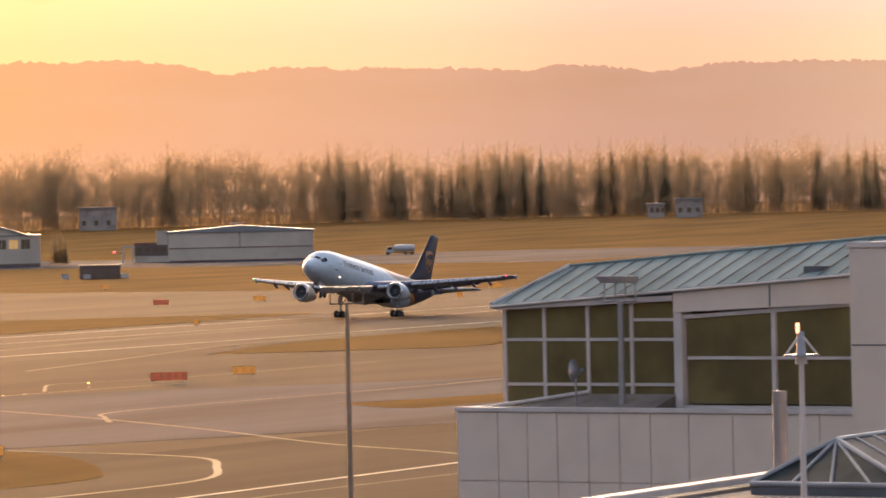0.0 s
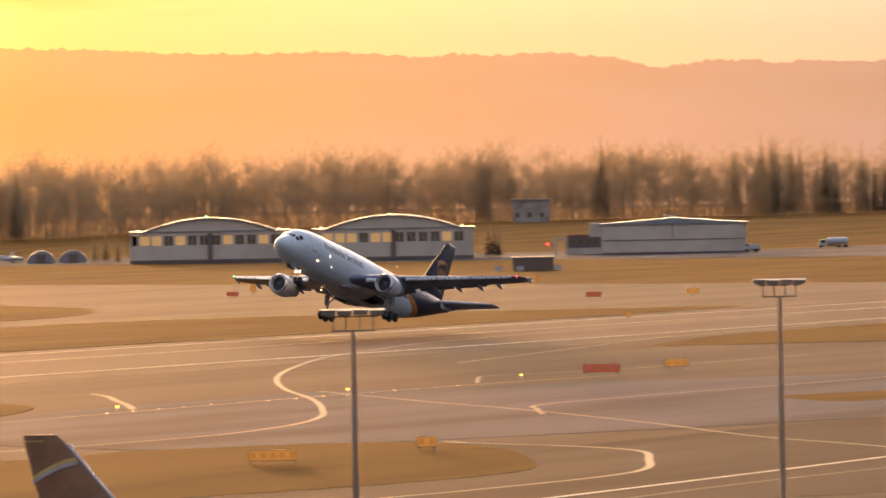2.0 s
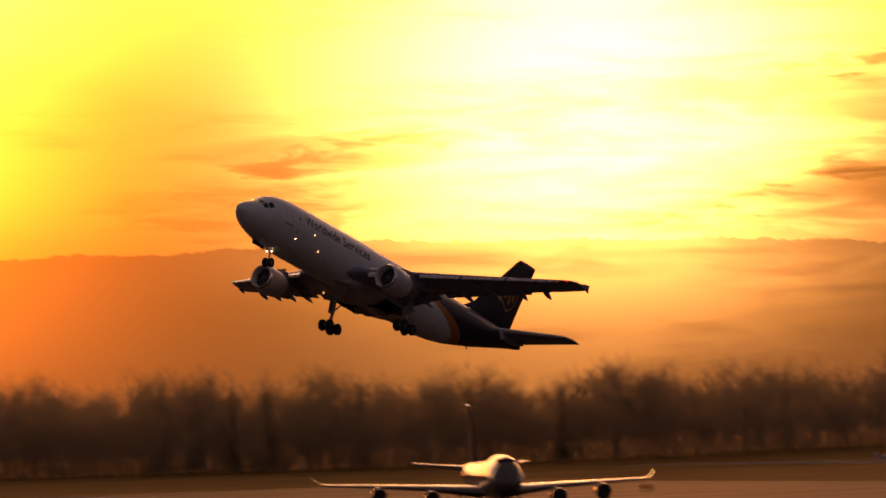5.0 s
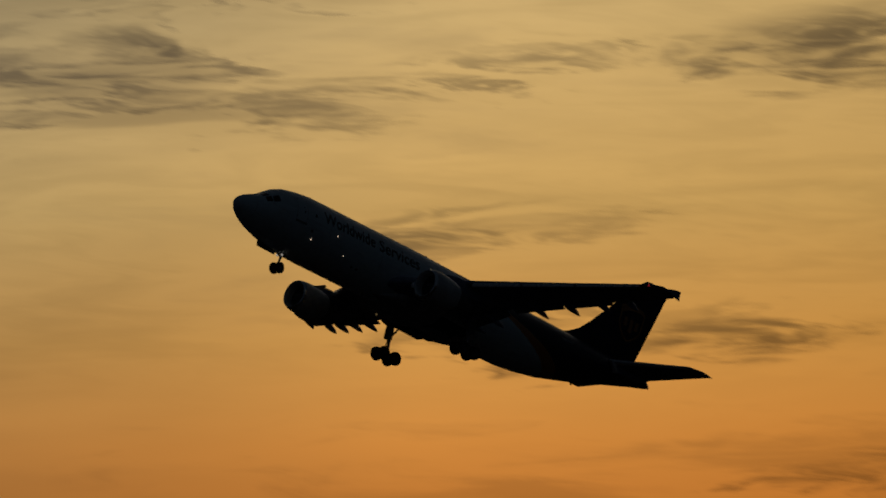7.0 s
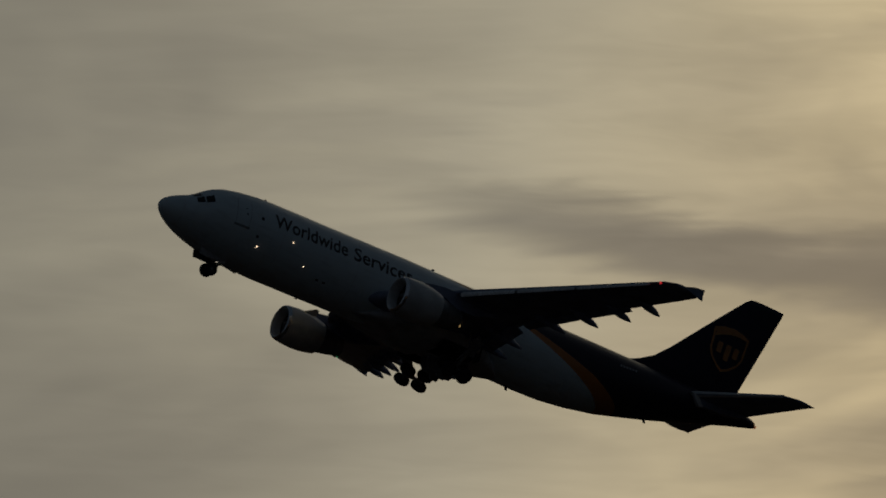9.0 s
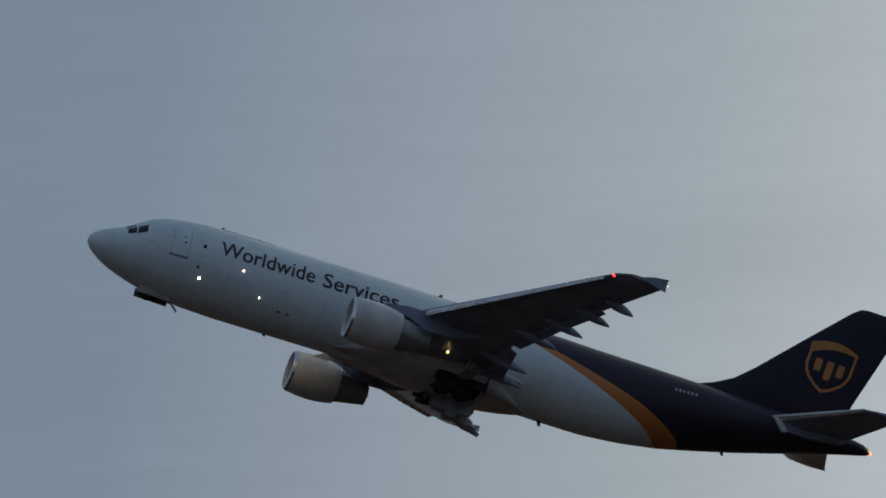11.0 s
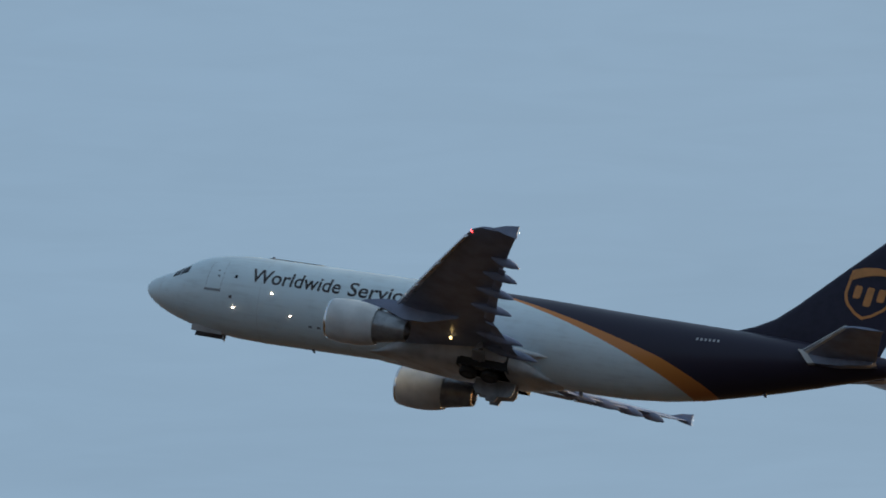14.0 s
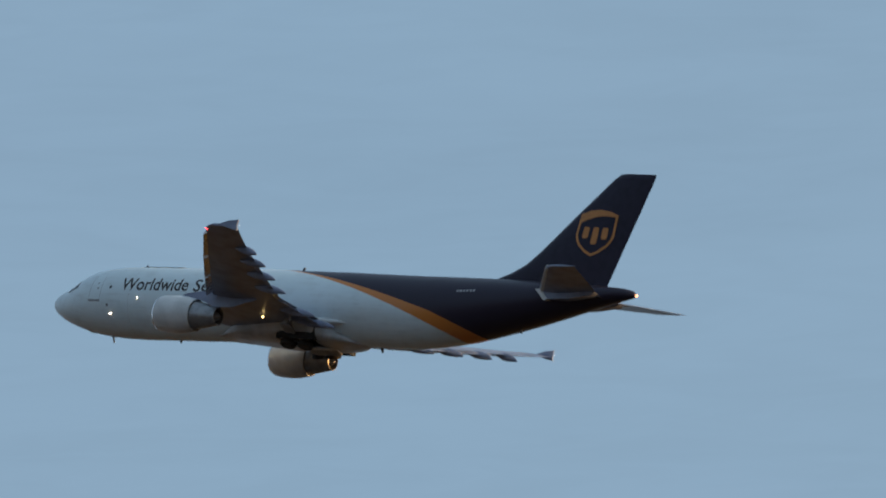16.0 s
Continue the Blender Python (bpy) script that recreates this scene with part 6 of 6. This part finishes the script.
# ---- four-engine jumbo jet taxiing in toward the terminal ----
def build_jumbo():
    rz = -140.0
    j = thing("jumbo_jet", "four-engine jumbo jet with humped nose, facing the sunset glare", "airplane", pose(1070, 711.5, 0.03, 0, 0, rz) @ Matrix.Scale(1.03, 4))
    st = [(0, 5.0, 4.9, 0.05), (0.4, 5.9, 4.2, 0.9), (1.5, 7.2, 3.4, 1.8), (3.5, 8.9, 2.7, 2.6), (6.0, 9.9, 2.35, 3.05), (9.0, 10.2, 2.25, 3.25), (18.0, 10.2, 2.25, 3.25), (24.0, 9.4, 2.25, 3.25), (27.0, 8.75, 2.25, 3.25),
          (45.0, 8.75, 2.25, 3.25), (55.0, 8.7, 3.4, 2.9), (63.0, 8.4, 5.4, 1.7), (68.5, 7.9, 6.9, 0.5)]
    sa = np.array(st)
    rings = []
    for i in range(70):
        a = 68.5 * (i / 69) ** 1.3
        t, b, w = (float(np.interp(a, sa[:, 0], sa[:, c])) for c in (1, 2, 3))
        rings.append([Vector((32 - a, w * math.sin(p) * (1 - 0.22 * max(0, math.cos(p)) * (t > 9.3)), (t + b) / 2 + (t - b) / 2 * math.cos(p))) for p in [2 * math.pi * q / 36 for q in range(36)]])
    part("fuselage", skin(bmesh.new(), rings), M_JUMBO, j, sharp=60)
    part("cockpit_window", box(32 - 5.2, 32 - 4.0, -1.9, 1.9, 8.9, 9.5, 0.1), M_DARKGLASS, j)
    bm = bmesh.new()
    rings = [[Vector((32 - a, s * w, z)) for s, w, z in ((1, ww + 0.03, 6.4), (1, ww + 0.03, 5.6), (-1, ww + 0.03, 5.6), (-1, ww + 0.03, 6.4))] for a, ww in ((9, 3.22), (48, 3.22))]
    part("cheatline", skin(bm, rings), M_JUMBORED, j)
    for s in (1, -1):
        rings = [foil((x, s * y, z), c, t) for y, x, c, z, t in ((2.6, 13, 15.5, 3.2, 0.9), (12, 5.5, 9.8, 4.1, 0.75), (22, -2.0, 6.8, 4.6, 0.7), (30.5, -8.5, 4.2, 5.0, 0.65))]
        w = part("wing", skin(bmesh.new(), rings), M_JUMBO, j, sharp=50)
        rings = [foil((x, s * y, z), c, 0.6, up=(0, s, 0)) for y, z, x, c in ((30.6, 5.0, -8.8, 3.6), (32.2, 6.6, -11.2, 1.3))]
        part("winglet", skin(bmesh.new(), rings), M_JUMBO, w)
        for y, x, z in ((11.7, 9.5, 2.35), (20.8, 2.6, 2.95)):
            o = (x, s * y, z)
            e = part("engine", lathe(bmesh.new(), [(-1.0, 1.1), (0, 1.28), (-0.1, 1.4), (-1.2, 1.5), (-2.6, 1.45), (-3.8, 1.2), (-3.8, 1.1), (-5.0, 0.7), (-5.8, 0.5)], o, 28, 1.0), M_JUMBO, j, sharp=50)
            part("fan", lathe(bmesh.new(), [(-0.9, 1.2), (-0.95, 0.02)], o, 28, 1.0), M_FAN, e)
            rings = [[Vector((o[0] + dx, o[1] + q, o[2] + dz)) for q, dz in ((0.2, 0.9), (0.2, zt), (-0.2, zt), (-0.2, 0.9))] for dx, zt in ((-1.5, 1.5), (-5.5, 2.0))]
            part("pylon", skin(bmesh.new(), rings), M_JUMBO, e)
        rings = [foil((x, s * y, z), c, 0.8) for y, x, c, z in ((0.8, -25.5, 8.5, 7.2), (11.0, -33.0, 3.2, 8.4))]
        part("tailplane", skin(bmesh.new(), rings), M_JUMBO, j, sharp=50)
        for gx, gy in ((-1.5, 5.5), (-4.8, 1.9)):
            g = part("main_gear", tube(bmesh.new(), (gx, s * gy, 0.7), (gx, s * gy, 3.2), 0.2), M_STEEL, j)
            for dx in (-0.75, 0.75):
                for dy in (-0.55, 0.55):
                    part("wheel", tube(bmesh.new(), (gx + dx, s * gy + dy - 0.22, 0.62), (gx + dx, s * gy + dy + 0.22, 0.62), 0.62, n=20), M_TYRE, g)
    # fin coloured like the woods behind, so it fades as in haze
    rings = [foil((x, 0, z), c, t, up=(0, 1, 0)) for z, x, c, t in ((8.0, -21.5, 13.0, 0.6), (19.3, -32.5, 4.4, 0.6))]
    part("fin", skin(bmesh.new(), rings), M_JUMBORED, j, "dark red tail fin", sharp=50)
    g = part("nose_gear", tube(bmesh.new(), (24, 0, 0.6), (24, 0, 2.8), 0.15), M_STEEL, j)
    for dy in (-0.45, 0.45):
        part("wheel", tube(bmesh.new(), (24, dy - 0.18, 0.6), (24, dy + 0.18, 0.6), 0.6, n=20), M_TYRE, g)
    glow_dot("fin_light", j, M_LAMP, (-36.0, 0, 19.4), 0.12)


build_jumbo()


# ---- parked airliner whose fin stands up before the masts ----
def build_parked():
    a = thing("parked_airliner", "parked narrow airliner with a dark brown banded fin", "airplane", pose(201.73, 110.65, 0.03, 0, 0, -61.2))
    rings = []
    for x, t, b, w in ((31.5, 2.9, 2.8, 0.05), (31.0, 3.4, 2.2, 0.7), (29.0, 4.4, 1.6, 1.5), (26.0, 5.2, 1.35, 1.9), (20, 5.3, 1.3, 1.98), (5, 5.3, 1.3, 1.98), (0, 5.2, 2.2, 1.7), (-4.0, 4.9, 3.6, 0.9), (-6.0, 4.6, 4.2, 0.25)):
        rings.append([Vector((x, w * math.sin(p), (t + b) / 2 + (t - b) / 2 * math.cos(p))) for p in [2 * math.pi * q / 28 for q in range(28)]])
    part("fuselage", skin(bmesh.new(), rings), M_JUMBO, a, sharp=60)
    for s in (1, -1):
        part("wing", skin(bmesh.new(), [foil((x, s * y, z), c, 0.9) for y, x, c, z in ((1.5, 19.5, 7.5, 2.0), (16.5, 10.2, 1.9, 3.3))]), M_WING, a, sharp=50)
        part("tailplane", skin(bmesh.new(), [foil((x, s * y, z), c, 0.9) for y, x, c, z in ((0.6, 1.0, 4.0, 4.4), (6.0, -3.2, 1.6, 4.9))]), M_WING, a, sharp=50)
        g = part("main_gear", tube(bmesh.new(), (13, s * 2.8, 0.5), (13, s * 2.8, 2.2), 0.15), M_STEEL, a)
        for dy in (-0.4, 0.4):
            part("wheel", tube(bmesh.new(), (13, s * 2.8 + dy - 0.18, 0.55), (13, s * 2.8 + dy + 0.18, 0.55), 0.55, n=18), M_TYRE, g)
        part("engine", lathe(bmesh.new(), [(-0.8, 0.7), (0, 0.85), (-0.1, 0.95), (-2.0, 1.0), (-3.4, 0.7), (-3.4, 0.6)], (19.5, s * 5.4, 1.35), 24, 1.0), M_JUMBO, a, sharp=50)
    part("nose_gear", tube(bmesh.new(), (27, 0, 0), (27, 0, 1.8), 0.12), M_STEEL, a)
    secs = ((5.0, 5.9, 5.0), (11.4, 0.72, 1.41), (11.72, 0.4, 1.12))
    fin = part("fin", skin(bmesh.new(), [foil((x, 0, z), c, 0.8, up=(0, 1, 0)) for z, x, c in secs]), M_FIN2, a, "brown fin with a pale gold curved band", sharp=50)
    part("leading_edge", tube(bmesh.new(), (5.92, 0, 5.0), (0.74, 0, 11.4), 0.07), M_SLAT, fin, "bare metal leading edge")
    for s in (1, -1):
        for lift, mat in ((0.0, M_BAND), (-0.13, M_PALE)):
            bm = bmesh.new()
            rows = []
            for i in range(9):
                u = i / 8
                x, z = -0.44 + 1.52 * u, 10.2 + lift + 0.62 * math.sin(u * 1.5)
                rows.append([bm.verts.new((x, s * 0.17, z + d)) for d in (0, 0.125)])
            for p, q in zip(rows, rows[1:]):
                bm.faces.new((p[0], q[0], q[1], p[1]))
            part("band", bm, mat, fin)
        part("tip_line", box(-0.68, -0.08, s * 0.12 - 0.005, s * 0.12 + 0.005, 11.5, 11.54), M_BAND, fin)


build_parked()


# ---- the airplane and what moves ----
freighter = build_freighter()
gear = build_gear(freighter)

# seconds, x, y, z, heading, pitch, bank
PLANE_ROWS = [
    (0.0, 985.83, 404.73, 5.44, -0.01, 9.15, -0.15),
    (0.5, 946.54, 404.73, 5.52, 0.12, 9.74, -0.33),
    (1.0, 907.29, 404.60, 5.73, 0.14, 10.87, -0.46),
    (1.5, 867.76, 404.55, 6.23, 0.06, 12.41, -0.52),
    (2.0, 827.71, 404.69, 7.87, -0.04, 14.59, -0.59),
    (2.5, 787.70, 404.54, 9.89, 0.00, 16.19, -0.63),
    (3.0, 747.17, 404.59, 12.96, -0.01, 18.05, -1.16),
    (3.5, 706.64, 404.48, 17.05, 0.04, 19.17, -1.40),
    (4.0, 666.13, 404.26, 22.02, 0.11, 19.11, -1.57),
    (4.5, 625.89, 403.92, 27.38, 0.04, 18.99, -1.74),
    (4.7, 609.87, 403.80, 29.64, -0.00, 19.15, -1.73),
    (5.2, 569.84, 403.70, 35.61, -0.15, 19.35, -1.48),
    (5.7, 529.86, 403.85, 41.99, -0.34, 19.33, -1.01),
    (6.3, 482.06, 404.24, 49.95, -0.54, 19.19, -0.44),
    (6.8, 442.45, 404.63, 56.65, -0.62, 19.10, -0.20),
    (7.0, 426.68, 404.80, 59.33, -0.62, 19.09, -0.19),
    (7.5, 387.39, 405.27, 66.07, -0.57, 18.63, -0.24),
    (8.0, 348.29, 405.83, 72.89, -0.64, 18.15, -0.31),
    (8.5, 309.40, 406.43, 79.75, -0.74, 17.89, -0.14),
    (9.0, 270.72, 407.02, 86.55, -0.62, 17.75, 0.25),
    (9.2, 255.26, 407.23, 89.24, -0.60, 17.62, 0.37),
    (9.7, 216.68, 407.74, 95.89, -0.61, 17.31, 0.45),
    (10.2, 178.17, 408.20, 102.44, -0.70, 17.00, 0.32),
    (10.8, 131.96, 408.61, 110.09, -0.78, 16.59, 0.10),
    (11.3, 93.39, 408.83, 116.24, -0.72, 16.17, 0.07),
    (11.5, 77.94, 408.87, 118.63, -0.65, 15.98, 0.12),
    (12.0, 39.31, 408.94, 124.49, -0.37, 15.53, 0.12),
    (12.5, 0.59, 408.97, 130.28, -0.17, 15.11, 0.46),
    (13.0, -38.25, 409.05, 136.04, -0.03, 14.92, 0.34),
    (13.5, -77.19, 409.25, 141.84, 0.12, 14.72, 0.02),
    (14.0, -116.24, 409.59, 147.79, 0.35, 14.76, 0.05),
    (14.5, -155.43, 410.12, 153.92, 0.57, 14.31, -0.18),
    (15.0, -194.73, 410.79, 160.21, 0.70, 13.50, -0.45),
    (15.5, -234.01, 411.44, 166.45, 0.78, 12.96, -0.75),
    (16.0, -273.25, 412.06, 172.63, 0.75, 12.47, -1.23),
]


def motions():
    walk(freighter, [(t, pose(x, y, z, ph, -th, 180 + psi)) for t, x, y, z, psi, th, ph in PLANE_ROWS])
    for key, s in (("port", 1), ("starboard", -1)):
        loc = (-0.45, s * 4.8, -2.0)
        rows = ((0, 0), (7.0, 0), (7.6, 5), (8.2, 18), (8.7, 36), (9.2, 46), (9.8, 58), (10.5, 72), (16, 74))
        walk(gear[key], [(t, pose(*loc, -s * a, 0, s * a * 0.15)) for t, a in rows])
    rows = ((0, 0), (6.5, 0), (7.0, 8), (8.0, 25), (8.5, 36), (9.2, 49), (10.2, 68), (11.3, 84), (12.0, 100), (12.6, 108), (16, 108))
    walk(gear["nose"], [(t, pose(25 - 6.6, 0, -2.5, 0, -a, 0)) for t, a in rows])
    for s in (1, -1):
        rows = ((0, 10), (12.5, 10), (14.0, 14), (14.5, 45), (14.9, 84), (16, 84))
        walk(gear["nose_door_%d" % s], [(t, pose(25 - 5.0, s * 0.55, -2.75, -s * a, 0, 0)) for t, a in rows])
        rows = ((0, 80), (7.0, 80), (7.6, 5), (14.6, 5), (15.5, 78), (16, 78))
        walk(gear["main_door_%d" % s], [(t, pose(-0.6, s * 0.35, -3.1, s * a, 0, 0)) for t, a in rows])


motions()
